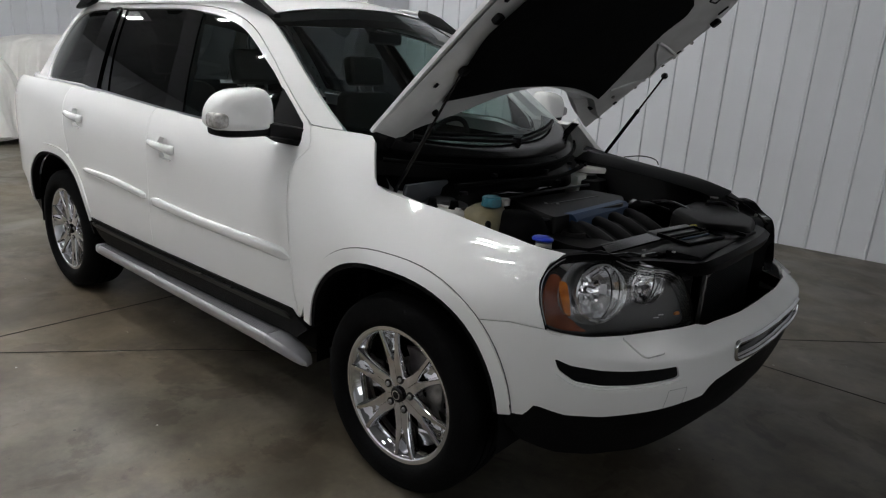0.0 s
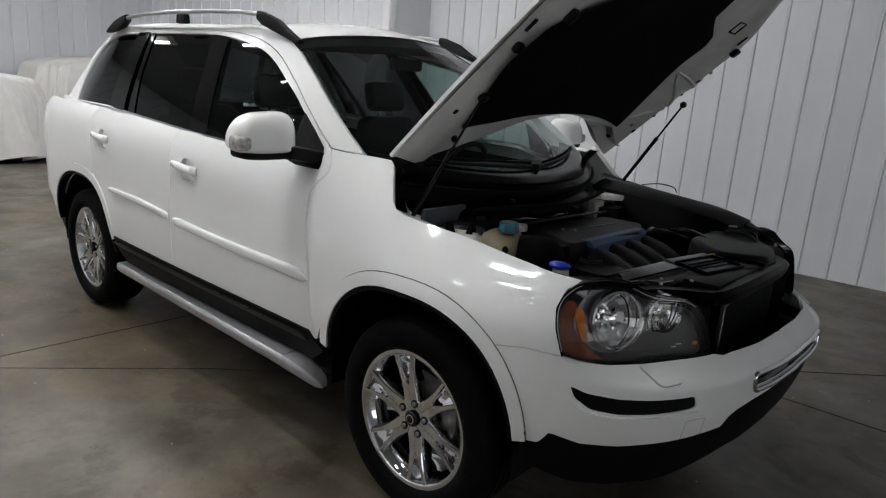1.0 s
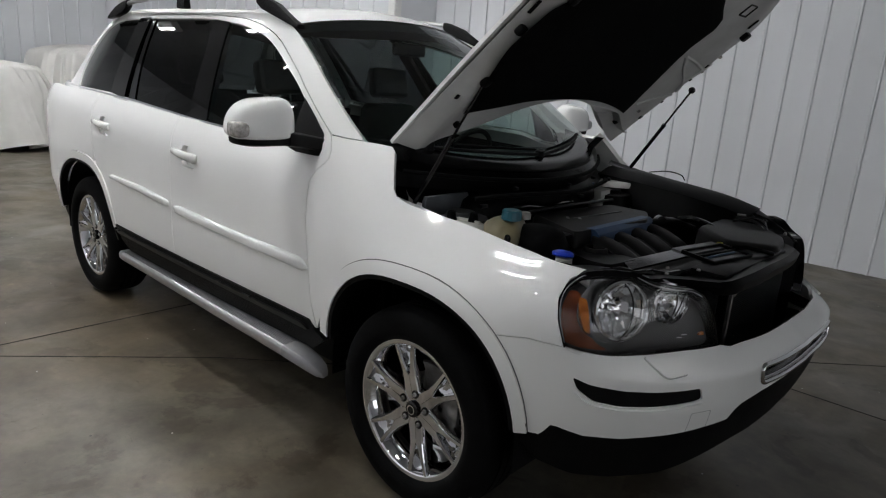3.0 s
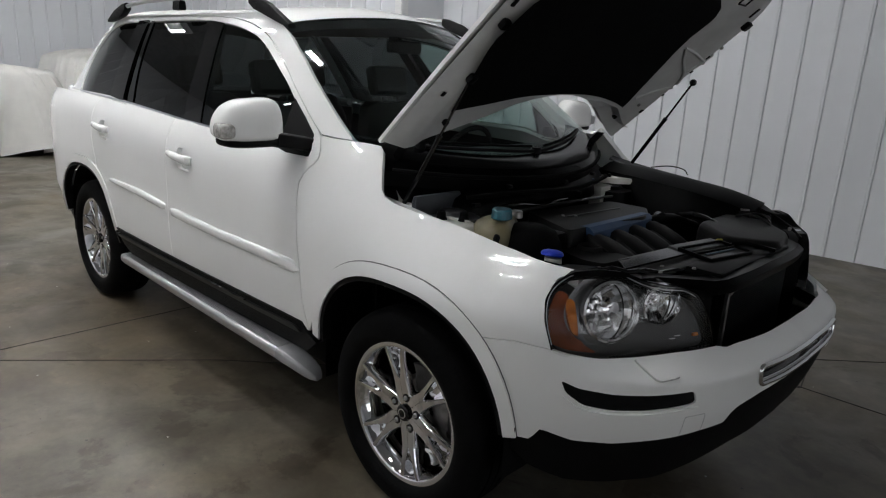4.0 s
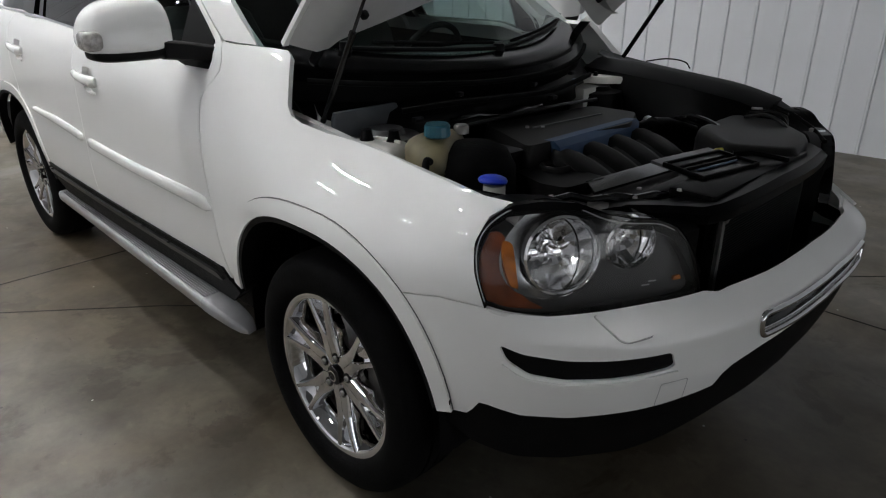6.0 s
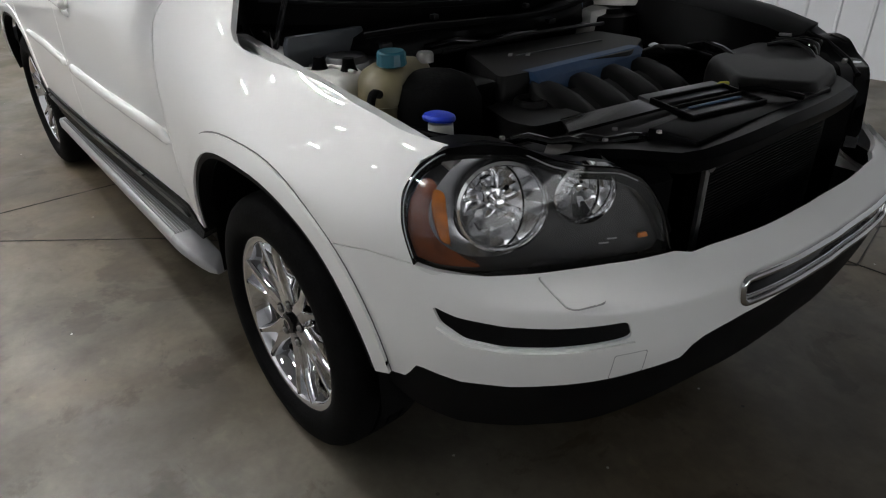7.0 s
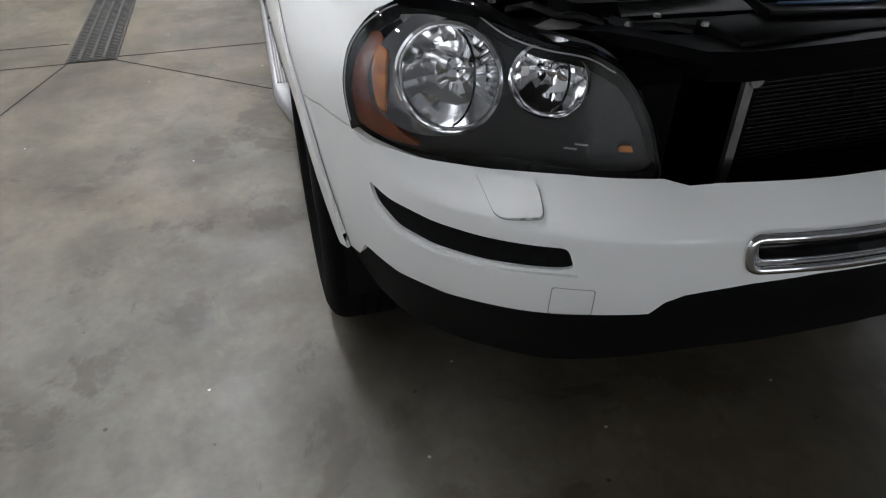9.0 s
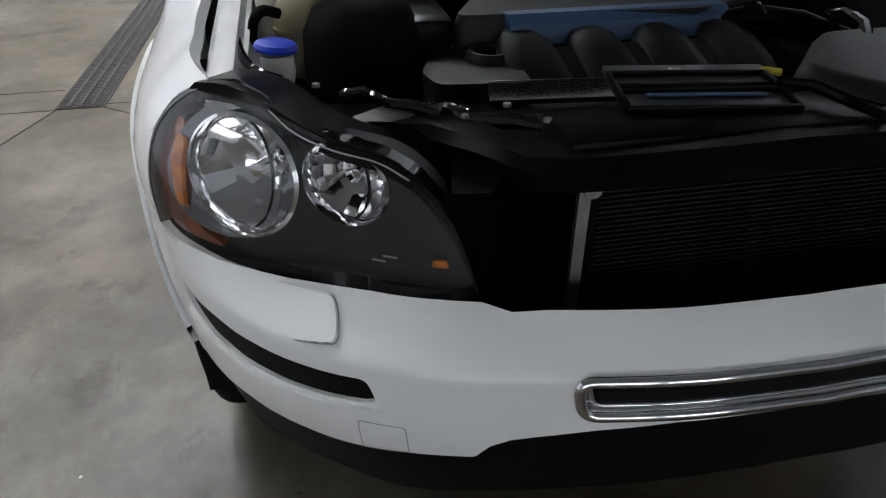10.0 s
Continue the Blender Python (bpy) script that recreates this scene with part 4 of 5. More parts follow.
for mir in (False, True):
    pil = part("roof_side", patch(up_xz(PILLAR_A), upper, (.04, .03), holes=[fillet(up_xz(QHOLE), .03)], thick=.03, mirror=mir), M_PAINT, car)
    fr = part("window_frame", patch(up_xz(FRAME), upper, (.04, .03), holes=[fillet(up_xz(FHOLE), .02)], thick=.02, off=-.001, mirror=mir), M_PAINT, car)
    part("window", patch(up_xz([(-3.17, 1.255), (-3.24, 1.353), (-3.235, 1.52), (-3.15, 1.63), (-3.05, 1.67), (-2.64, 1.70), (-2.53, 1.25)]), upper, (.08, .08), thick=0, off=-.010, mirror=mir), G_DARK, pil, "dark tinted quarter window")
    part("window", patch(up_xz([(-2.41, 1.243), (-2.50, 1.45), (-2.58, 1.69), (-1.81, 1.69), (-1.70, 1.50), (-1.59, 1.206)]), upper, (.08, .08), thick=0, off=-.010, mirror=mir), G_DARK, fr, "dark tinted rear door window")
    part("window", patch(up_xz([(-1.43, 1.205), (-1.69, 1.69), (-1.44, 1.652), (-1.19, 1.59), (-.92, 1.458), (-.755, 1.340), (-.645, 1.255), (-.62, 1.19), (-.75, 1.175), (-.9, 1.195)]), upper, (.08, .08), thick=0, off=-.010, mirror=mir), G_FRONT, fr, "tinted front door window")
    part("window_pillar", patch(up_xz([(-1.44, 1.20), (-1.61, 1.20), (-1.72, 1.50), (-1.83, 1.695), (-1.675, 1.69), (-1.55, 1.45)]), upper, (.05, .05), thick=.01, off=-.005, mirror=mir), M_GLOSSBLACK, fr, "gloss black door pillar")
    part("window_pillar", patch(up_xz([(-2.24, 1.236), (-2.30, 1.238), (-2.42, 1.48), (-2.53, 1.695), (-2.49, 1.695), (-2.36, 1.44)]), upper, (.05, .05), thick=.01, off=-.004, mirror=mir), M_GLOSSBLACK, fr, "gloss black window divider")
    part("window_pillar", patch(up_xz([(-2.37, 1.243), (-2.57, 1.262), (-2.62, 1.45), (-2.685, 1.685), (-2.55, 1.69), (-2.47, 1.49)]), upper, (.05, .05), thick=.01, off=.002, mirror=mir), M_GLOSSBLACK, pil, "gloss black rear door pillar")
    part("window_trim", patch(up_xz([(-.80, 1.180), (-.9, 1.197), (-1.27, 1.200), (-1.55, 1.206), (-2.25, 1.238), (-3.12, 1.257), (-3.12, 1.264), (-2.25, 1.247), (-1.55, 1.215), (-1.27, 1.209), (-.9, 1.206), (-.80, 1.188)]), upper, (.05, .01), thick=.01, off=.002, mirror=mir), M_CHROME, fr, "bright window waist strip")
    part("waist_rail", tube([(x, (1 if mir else -1) * (y - .035), z) for x, y, z in ((-2.5, .85, 1.232), (-3.0, .85, 1.238), (-3.3, .83, 1.24), (-3.5, .79, 1.245), (-3.62, .74, 1.25))], .024, 8), M_PAINT, pil)
    # corner sail that carries the mirror
    part("mirror_sail", patch(up_xz([(-.80, 1.366), (-.715, 1.303), (-.645, 1.245), (-.617, 1.19), (-.614, 1.158), (-.79, 1.165)]), upper, (.04, .04), thick=.015, off=.004, mirror=mir), M_BLACKP, fr, "black mirror mounting triangle")
    # roof rail
    sg = 1 if mir else -1
    xs = [-1.30, -1.5, -1.8, -2.2, -2.55, -2.75, -2.88]
    zs = [1.765, 1.783, 1.792, 1.795, 1.787, 1.775, 1.758]
    rail = part("roof_rail", tube([(x, sg * .622, z) for x, z in zip(xs, zs)], .0125, 12, .9), M_ALU, car, "silver roof rail")
    fo = [[(x, sg * .622 + a, z + b) for a, b in fillet([(-.022, -h), (.022, -h), (.017, h), (-.017, h)], .01, 2)] for x, z, h in ((-1.05, 1.652, .008), (-1.12, 1.678, .018), (-1.22, 1.72, .03), (-1.33, 1.753, .03), (-1.37, 1.768, .02))]
    part("rail_foot", loft(fo), M_BLACKP, rail, "black rail foot")
    fo = [[(x, sg * .622 + a, z + b) for a, b in fillet([(-.022, -h), (.022, -h), (.017, h), (-.017, h)], .01, 2)] for x, z, h in ((-2.8, 1.768, .02), (-2.86, 1.748, .032), (-2.98, 1.72, .028), (-3.08, 1.69, .01))]
    part("rail_foot", loft(fo), M_BLACKP, rail, "black rail foot")
    fo = [[(x, sg * .618 + a, z + b) for a, b in fillet([(-.02, -.028), (.02, -.028), (.016, .02), (-.016, .02)], .008, 2)] for x, z in ((-2.08, 1.762), (-2.16, 1.762))]
    part("rail_foot", loft(fo), M_BLACKP, rail, "black rail foot")


def roof(a, b):
    t = 2 * b - 1
    x0 = -1.02 - .16 * t * t
    x = x0 + (-3.22 + .10 * t * t - x0) * a
    w = .60 - .01 * math.cos(a * math.pi)
    ends = .055 * max(0, 1 - a * 7) ** 2 + .07 * max(0, (a - .85) / .15) ** 2
    return (x, w * t, 1.782 - .055 * t * t - .012 * t ** 8 - ends)


bm = sheet(roof, 28, 20)
bmesh.ops.recalc_face_normals(bm, faces=bm.faces)
part("roof", bm, M_PAINT, car)


def screen(a, b):
    t = 2 * b - 1
    base = Vector((-.17 - .27 * t * t, .758 * t, 1.135 + .10 * t * t))
    top = Vector((-1.03 - .15 * t * t, .625 * t, 1.728 - .075 * t * t))
    p = base.lerp(top, a)
    k = 4 * a * (1 - a)
    return p + Vector((.02, 0, .035)) * k


bm = sheet(screen, 14, 20)
bmesh.ops.reverse_faces(bm, faces=bm.faces)
part("windscreen", bm, G_SCREEN, car, "tinted windscreen")


def band(lo, hi, off):
    def f(a, b):
        p = Vector(screen(lo + (hi - lo) * a, b))
        return p + Vector((.6, 0, .75)) * off
    return f


part("sunshade_band", sheet(band(.90, 1.0, -.004), 3, 20), M_GLOSSBLACK, car, "black band along the top of the windscreen")


def back_glass(a, b):
    t = 2 * b - 1
    return Vector((-3.58 + .06 * t * t, .66 * t, 1.25)).lerp(Vector((-3.20 + .06 * t * t, .53 * t, 1.71)), a)


part("rear_window", sheet(back_glass, 4, 10), G_DARK, car, "dark tinted rear window")
REAR_EDGE = [(-3.0, 1.715), (-3.17, 1.66), (-3.29, 1.55), (-3.38, 1.40), (-3.46, 1.255)]
for s in (-1, 1):
    def corner(a, b):
        k = a * (len(REAR_EDGE) - 1)
        x, z = (float(np.interp(k, range(len(REAR_EDGE)), [p[i] for p in REAR_EDGE])) for i in (0, 1))
        p = upper(-x, z)
        out, inn = Vector((x + .01, s * (abs(p[1]) - .008), z)), back_glass(1 - a, 1 if s > 0 else 0)
        return out.lerp(inn, b) + Vector((0, s * .012 * math.sin(b * math.pi), 0))
    part("rear_pillar", sheet(corner, 10, 6), M_PAINT, car)
part("tailgate_ledge", sheet(lambda a, b: (-3.55 + .06 * (2 * b - 1) ** 2 - a * (.27 - .10 * (2 * b - 1) ** 4), (.66 + .08 * a) * (2 * b - 1), 1.252 - .012 * a), 4, 14), M_PAINT, car)
# wing mirrors
for s in (-1, 1):
    def egg(cx, cy, cz, lx, ly, lz, cut=None):
        bm = bmesh.new()
        bmesh.ops.create_uvsphere(bm, u_segments=28, v_segments=18, radius=1)
        for v in bm.verts:
            c = v.co
            c.x, c.y, c.z = (math.copysign(abs(q) ** .55, q) for q in c)
        moved(bm, Matrix.Translation((cx, cy, cz)) @ Matrix.Diagonal((lx, ly, lz, 1)))
        return bm
    yc = s * 1.04
    rings = []
    for w in np.sin(np.linspace(-1.54, 1.54, 25)):
        e = (1 - abs(w) ** 3.0) ** .5
        top, low_z = 1.262 + (.112 - .010 * w) * (1 - abs(w) ** (5.5 if w < 0 else 3.4)) ** .55, 1.262 - .034 * (1 - abs(w) ** 10) ** .5
        fr, bk = -.700 + .088 * e, -.700 - .055 * e ** .4
        ring = []
        for k in range(28):
            an = 2 * math.pi * k / 28
            c, d = math.cos(an), math.sin(an)
            px = (fr + bk) / 2 + (fr - bk) / 2 * math.copysign(abs(c) ** .62, c)
            pz = 1.262 + (top - 1.262 if d > 0 else 1.262 - low_z) * math.copysign(abs(d) ** .72, d)
            ring.append((px, s * (1.04 + .132 * w), pz - .10 * (px + .70)))
        rings.append(ring)
    wm = part("wing_mirror", loft(rings), M_PAINT, car, "white wing mirror with a black foot", 60)
    low = egg(-.695, yc - s * .012, 1.226, .070, .124, .026)
    part("mirror_base", low, M_BLACKP, wm, "black lower shell", 50)
    part("mirror_arm", loft([[(-.67 + a * .05, s * y, z + b * .028) for a, b in fillet([(-1, -1), (1, -1), (1, 1), (-1, 1)], .5, 3)] for y, z in ((.96, 1.228), (.89, 1.218), (.82, 1.205), (.79, 1.20))]), M_BLACKP, wm)
    ind = egg(-.668, s * 1.146, 1.264, .044, .030, .028)
    part("mirror_indicator", ind, mat("indicator_clear", (.45, .43, .41), .15, coat=1.0, var=.4, scale=60) if s < 0 else M_SILVERP, wm, "clear indicator lens", 50)
    part("mirror_glass", box(.004, .15, .075, .001, (-.755, yc - s * .01, 1.292), 1), M_CHROME, wm)

# wheels
TYRE = [(.240, -.085), (.254, -.104), (.268, -.119), (.29, -.124), (.318, -.121), (.338, -.114), (.352, -.104), (.361, -.09), (.3655, -.07), (.3665, -.045), (.358, -.043), (.358, -.036), (.367, -.034), (.3675, -.004), (.359, -.003),
        (.359, .003), (.3675, .004), (.367, .034), (.358, .036), (.358, .043), (.3665, .045), (.3655, .07), (.361, .09), (.352, .104), (.338, .114), (.318, .121), (.29, .124), (.268, .119), (.254, .104), (.240, .085)]


def spoke_face(r):
    """How far out the flat front of the spokes lies, by the distance from the hub."""
    return -.083 - .016 * sm(.05, .24, r)


def spoke_bm():
    """One broad flat spoke that parts into two arms towards the rim, with bevelled edges and steep sides. Front along -y, pointing up z."""
    out = []
    for s in (-1, 1):
        rings = []
        for r in (.030, .060, .085, .105, .122, .132, .145, .165, .190, .215, .240):
            outer = float(np.interp(r, (.03, .06, .085, .12, .16, .20, .24), (.0175, .0345, .0335, .0315, .0345, .0415, .052)))
            inner = float(np.interp(r, (.03, .122, .132, .16, .20, .24), (-.001, -.001, .004, .0130, .0230, .0335)))
            y0, k = spoke_face(r), sm(.115, .14, r)
            cut = .0035 * k
            flare = .008 + .006 * math.sin(r * 60)
            sec = [(inner - .007 * k, y0 + .042), (inner, y0 + .0045 * k), (inner + cut, y0), (outer - .0035, y0), (outer, y0 + .005), (outer + .003, y0 + .016), (outer + flare * .6, y0 + .044)]
            rings.append([(s * x, y, r) for x, y in sec])
        out.append(loft(rings))
    # polished floor of the pocket between the arms
    rings = []
    for i, r in enumerate((.124, .14, .16, .18, .20, .22, .24)):
        w = float(np.interp(r, (.122, .16, .20, .24), (.003, .016, .027, .038)))
        y0 = spoke_face(r) + .020 + .009 * math.sin(i * 2.1)
        rings.append([(-w, y0 + .03, r), (-w, y0 + .004, r), (-w * .3, y0 + .012 * (i % 2), r), (w * .4, y0 + .010 - .008 * (i % 2), r), (w, y0 + .004, r), (w, y0 + .03, r)])
    out.append(loft(rings))
    return join(*out)


RIM = [(.236, .10), (.222, .06), (.205, .03), (.205, -.03), (.212, -.06), (.224, -.080), (.231, -.092), (.236, -.0985), (.240, -.1005), (.251, -.1025), (.2560, -.1015), (.258, -.096), (.25, -.088)]
HUBP = [(.0, -.0815), (.030, -.0815), (.066, -.0815), (.074, -.079), (.078, -.070), (.080, -.04), (.06, -.03), (0, -.03)]
wheel_meshes = {}


def wheel(x, y, side):
    def p(name, make, material, host, label="", m=None, sharp=40):
        if name not in wheel_meshes:
            ob = part(name, make(), material, host, label, sharp)
            wheel_meshes[name] = ob.data
        else:
            ob = part(name, wheel_meshes[name], material, host, label)
        if m is not None:
            ob.matrix_basis = m
        return ob
    w = p("wheel", lambda: lathe(RIM, 72, closed=False), M_RIM, car, "chrome alloy wheel")
    w.matrix_basis = pose(x, y, .3665, 0, 0, 0 if side < 0 else 180)
    p("tyre", lambda: lathe(TYRE + TYRE[:1], 72, closed=False), M_RUBBER, w, "black rubber tyre")
    p("hub", lambda: lathe(HUBP, 40), M_RIM, w)
    for k in range(6):
        p("spoke", spoke_bm, M_RIM, w, "", pose(0, 0, 0, 0, 60 * k - 13, 0), 25)
    for k in range(5):
        a = radians(72 * k + 5)
        at = pose(.057 * math.sin(a), 0, .057 * math.cos(a))
        # Dark disc on the hub face, painting the shade of a nut hole.
        p("nut_shade_disc", lambda: lathe([(0, -.0845), (.0105, -.0845), (.0130, -.0855), (.0150, -.0852), (.0150, -.08)], 20), M_GLOSSBLACK, w, "dark disc for the shade in a nut hole", at)
        p("lug_nut", lambda: lathe([(0, -.0915), (.0065, -.0910), (.0080, -.0885), (.0080, -.08)], 6), M_STEEL, w, "", at)
    p("centre_cap", lambda: lathe([(0, -.0965), (.022, -.0955), (.029, -.092), (.030, -.08)], 32), M_GLOSSBLACK, w, "dark centre cap with a plain ring")
    p("cap_ring", lambda: lathe([(.014, -.0955), (.014, -.0975), (.0175, -.0972), (.0175, -.0955)], 32, closed=False), M_CHROME, w)
    p("brake_disc", lambda: lathe([(.06, -.01), (.150, -.01), (.150, .014), (.06, .014)], 48), M_STEEL, w)
    p("caliper", lambda: box(.08, .07, .16, .02, (.12, 0, .03)), M_STEEL, w)


for x in (0.0, REAR_X):
    wheel(x + .010, -.790, -1)
    wheel(x + .010, .790, 1)

# ---------------------------------------------------------------- hood, standing open
HOOD_O, HOOD_A, HOOD_N = Vector((-.285, 0, 1.262)), Vector((.745, 0, .667)), Vector((-.667, 0, .745))


def hood_pt(a, b, n=0.0):
    return HOOD_O + HOOD_A * a + Vector((0, b, 0)) + HOOD_N * n


def hood_w(a):
    """Half width along the hood."""
    return .776 - .014 * (a / .8) - .21 * sm(.80, 1.16, a)


def hood_rear(t):
    """Where the hood begins, by t from -1 to 1 across it."""
    return .285 * max(0, 1 - t * t) ** 1.8


def hood_skin(a, b):
    t = 2 * b - 1
    s = hood_rear(t) * 1.0
    q = s + (1.17 - .06 * t * t - s) * a
    crown = .075 * (1 - t * t) * (1 - .35 * a) + .012 * math.sin(math.pi * min(1, a)) * 1.0
    bulge = .014 * (sm(-.62, -.50, t) - sm(.50, .62, t))
    return hood_pt(q, hood_w(q) * t, crown + bulge)


bm = sheet(hood_skin, 30, 36)
bm.normal_update()
bmesh.ops.recalc_face_normals(bm, faces=bm.faces)
hood = part("hood", bm, M_PAINT, car, "white hood propped open, black felt underneath")
# folded edge flanges
for s in (0, 1):
    bm = bmesh.new()
    prev = None
    for i in range(31):
        p = Vector(hood_skin(i / 30, s))
        q = p - HOOD_N * .014
        ins = q + Vector((0, .018 if s == 0 else -.018, 0))
        row = [bm.verts.new(v) for v in (p, q, ins)]
        if prev:
            for k in range(2):
                bm.faces.new((prev[k], row[k], row[k + 1], prev[k + 1]))
        prev = row
    part("edge_flange", bm, M_PAINT, hood)


def under(a, b):
    """The pressed inner frame: it falls away from the skin towards the sides, deepest by the hinges."""
    t = 2 * b - 1
    s = hood_rear(t) + .006
    q = s + (1.15 - .06 * t * t - s) * a
    at = abs(t)
    fold = sm(1.0, .965, at)
    n = -.028 - .012 * sm(.3, .6, at) - .020 * sm(.58, .93, t) - .016 * (sm(-.80, -.86, t) - sm(-.90, -.96, t)) + .010 * sm(.90, .97, at)
    swage = .008 * sm(.66, .70, t) * (1 - sm(.80, .84, t)) * (.5 + .5 * math.sin(q * 15))
    return hood_pt(q, hood_w(q) * .985 * t, -.012 + (n + .012 + swage) * fold)


bm = sheet(under, 30, 44)
part("inner_frame", bm, M_PAINT_DIM, hood, "painted inner frame of the hood")


def rear_lip(a, b):
    """The turned lip of the inner frame along the rear arch."""
    t = .22 + .74 * b
    w = .012 + .085 * sm(.22, .55, t)
    top = .075 * (1 - t * t) - .004
    return hood_pt(hood_rear(t) + .002 + w * a, hood_w(.1) * .985 * t, top + (-.070 - top) * a)


part("rear_lip", sheet(rear_lip, 6, 24), M_PAINT_DIM, hood, "shaded lip along the rear edge", 60)
PAD_L = [(.20, .63), (.231, .642), (.424, .694), (.53, .728), (.58, .735), (.73, .712), (.778, .665), (.88, .54), (.96, .42), (1.04, .29)]
PAD_R = [(.20, .50), (.268, .492), (.43, .440), (.60, .385), (.68, .370), (.788, .385), (.84, .345), (.88, .26), (.92, .19), (1.04, .17)]


def pad(a, b):
    t = 2 * b - 1
    s = .235 + .088 * (1 - t * t)
    q = s + (1.04 - s) * a
    edge = PAD_R if t > 0 else PAD_L
    w = np.interp(q, [p[0] for p in edge], [p[1] for p in edge])
    return hood_pt(q, w * t, -.050 - .011 * sm(-.4, -.8, t) - .014 * (1 - (2 * a - 1) ** 8) * (1 - t ** 8))


bm = sheet(pad, 40, 26)
part("insulation_pad", bm, M_PAD, hood, "black felt hood insulation")
def under_n(a, b):
    """How deep the inner frame lies at that place."""
    t = b / hood_w(a)
    s = hood_rear(t) + .006
    p = under((a - s) / (1.15 - .06 * t * t - s), (t / .985 + 1) / 2)
    return (Vector(p) - HOOD_O).dot(HOOD_N)


def on_hood(bm, a, b, up):
    return moved(bm, Matrix.Translation(hood_pt(a, b, under_n(a, b) - up)) @ pose(0, 0, 0, 0, -41.8, 0))


for a, b, sx, sy in ((.62, -.722, .034, .03), (.407, -.690, .034, .03), (.79, -.665, .05, .03), (.80, .66, .04, .04), (.17, .52, .02, .02), (.16, -.60, .022, .02)):
    part("rubber_stop", on_hood(box(sx, sy, .022, .007), a, b, .010), M_BLACKP, hood, "black rubber buffer")
for a, b, sx, sy in ((.90, .52, .055, .006), (.90, .45, .055, .006), (.873, .485, .006, .07), (.927, .485, .006, .07), (.86, .62, .05, .010), (.60, .69, .02, .02), (.50, .71, .015, .012), (.22, .68, .02, .018), (.34, .70, .012, .012), (.30, -.715, .02, .014), (.70, -.735, .05, .014), (.88, -.60, .03, .02)):
    part("frame_slot", on_hood(box(sx, sy, .006, .001, (0, 0, 0), 1), a, b, .002), M_BAY, hood, "dark slot in the inner frame")
for line in ([(.62, .45), (.56, .54), (.49, .65), (.42, .70)], [(.62, .45), (.60, .58), (.575, .70)], [(.49, .65), (.56, .68), (.62, .70)], [(.30, .52), (.36, .60), (.40, .69)]):
    part("frame_rib", tube([hood_pt(a, b, under_n(a, b) - .002) for a, b in smooth(line, 4)], .007, 8), M_PAINT_DIM, hood, "pressed rib of the inner frame", 60)
for a, b in ((.56, .715), (.66, .71), (.26, .60)):
    part("frame_bolt", on_hood(lathe([(0, -.004), (.007, -.004), (.009, 0), (.009, .004)], 12), a, b, .002), M_STEEL, hood)
for s in (-1, 1):
    arm = loft([[(x + a * .02, s * (.655 + b * .006), z) for a, b in ((-1, -1), (1, -1), (1, 1), (-1, 1))] for x, z in ((-.36, 1.12), (-.32, 1.19), (-.27, 1.245))])
    part("hood_hinge", arm, M_BAY, car, "black steel hood hinge")
    lo, hi = (Vector((-.22, -.70, 1.04)), Vector((.05, -.685, 1.485))) if s < 0 else (Vector((-.11, .71, 1.112)), Vector((.141, .71, 1.508)))
    mid = lo.lerp(hi, .56)
    st = part("hood_strut", tube([lo, lo.lerp(hi, .02), mid], .0088, 12), M_GLOSSBLACK, car, "black gas strut")
    part("strut_rod", tube([mid, hi], .0045, 10), M_GLOSSBLACK, st)
    part("strut_end", tube([mid - (hi - lo) * .015, mid + (hi - lo) * .015], .0105, 12), M_GLOSSBLACK, st)
    part("ball_joint", lathe([(0, -.016), (.013, -.010), (.016, 0), (.013, .01), (0, .016)], 14), M_GLOSSBLACK, st).location = hi

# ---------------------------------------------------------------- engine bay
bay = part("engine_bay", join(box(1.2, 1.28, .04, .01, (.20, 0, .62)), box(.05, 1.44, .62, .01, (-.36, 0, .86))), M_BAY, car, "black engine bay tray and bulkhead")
for s in (-1, 1):
    # Far panel near-black: the shade on that side is put into its colour.
    part("inner_wing", loft([[(x, s * y, z) for y, z in ((.66, .86), (.685, .90), (.72, .94 + zt), (.752, .945 + zt), (.755, .93 + zt), (.70, .86))] for x, zt in ((-.34, .12), (0, .08), (.35, .045), (.56, .02))]), M_PAINT_DIM if s < 0 else M_COWL, car, "inner wing panel")
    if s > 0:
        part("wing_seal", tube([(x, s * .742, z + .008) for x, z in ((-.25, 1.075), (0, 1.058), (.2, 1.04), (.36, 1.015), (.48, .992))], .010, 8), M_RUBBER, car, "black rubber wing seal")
    # flange under the hood shut line; the far one's shade is put in as dark grey
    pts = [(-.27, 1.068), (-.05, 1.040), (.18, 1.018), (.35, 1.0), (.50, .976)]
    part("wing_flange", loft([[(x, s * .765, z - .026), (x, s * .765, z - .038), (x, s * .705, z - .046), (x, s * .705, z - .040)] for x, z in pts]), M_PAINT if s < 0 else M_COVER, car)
    if s < 0:
        for x, z in ((-.05, 1.024), (.30, .990), (.46, .966)):
            part("flange_hole", box(.022, .012, .004, .001, (x, -.735, z - .023), 1), M_BAY, car)
    tower = lathe([(.0, .09), (.05, .09), (.06, .075), (.10, .07), (.115, .0), (.12, -.2)], 28, closed=False)
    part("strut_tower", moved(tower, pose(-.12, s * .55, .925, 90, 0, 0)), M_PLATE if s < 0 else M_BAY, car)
# cowl across the base of the windscreen


def across(line, a, b):
    k = a * (len(line) - 1)
    return (float(np.interp(k, range(len(line)), [p[0] for p in line])), .725 * (2 * b - 1), float(np.interp(k, range(len(line)), [p[1] for p in line])))


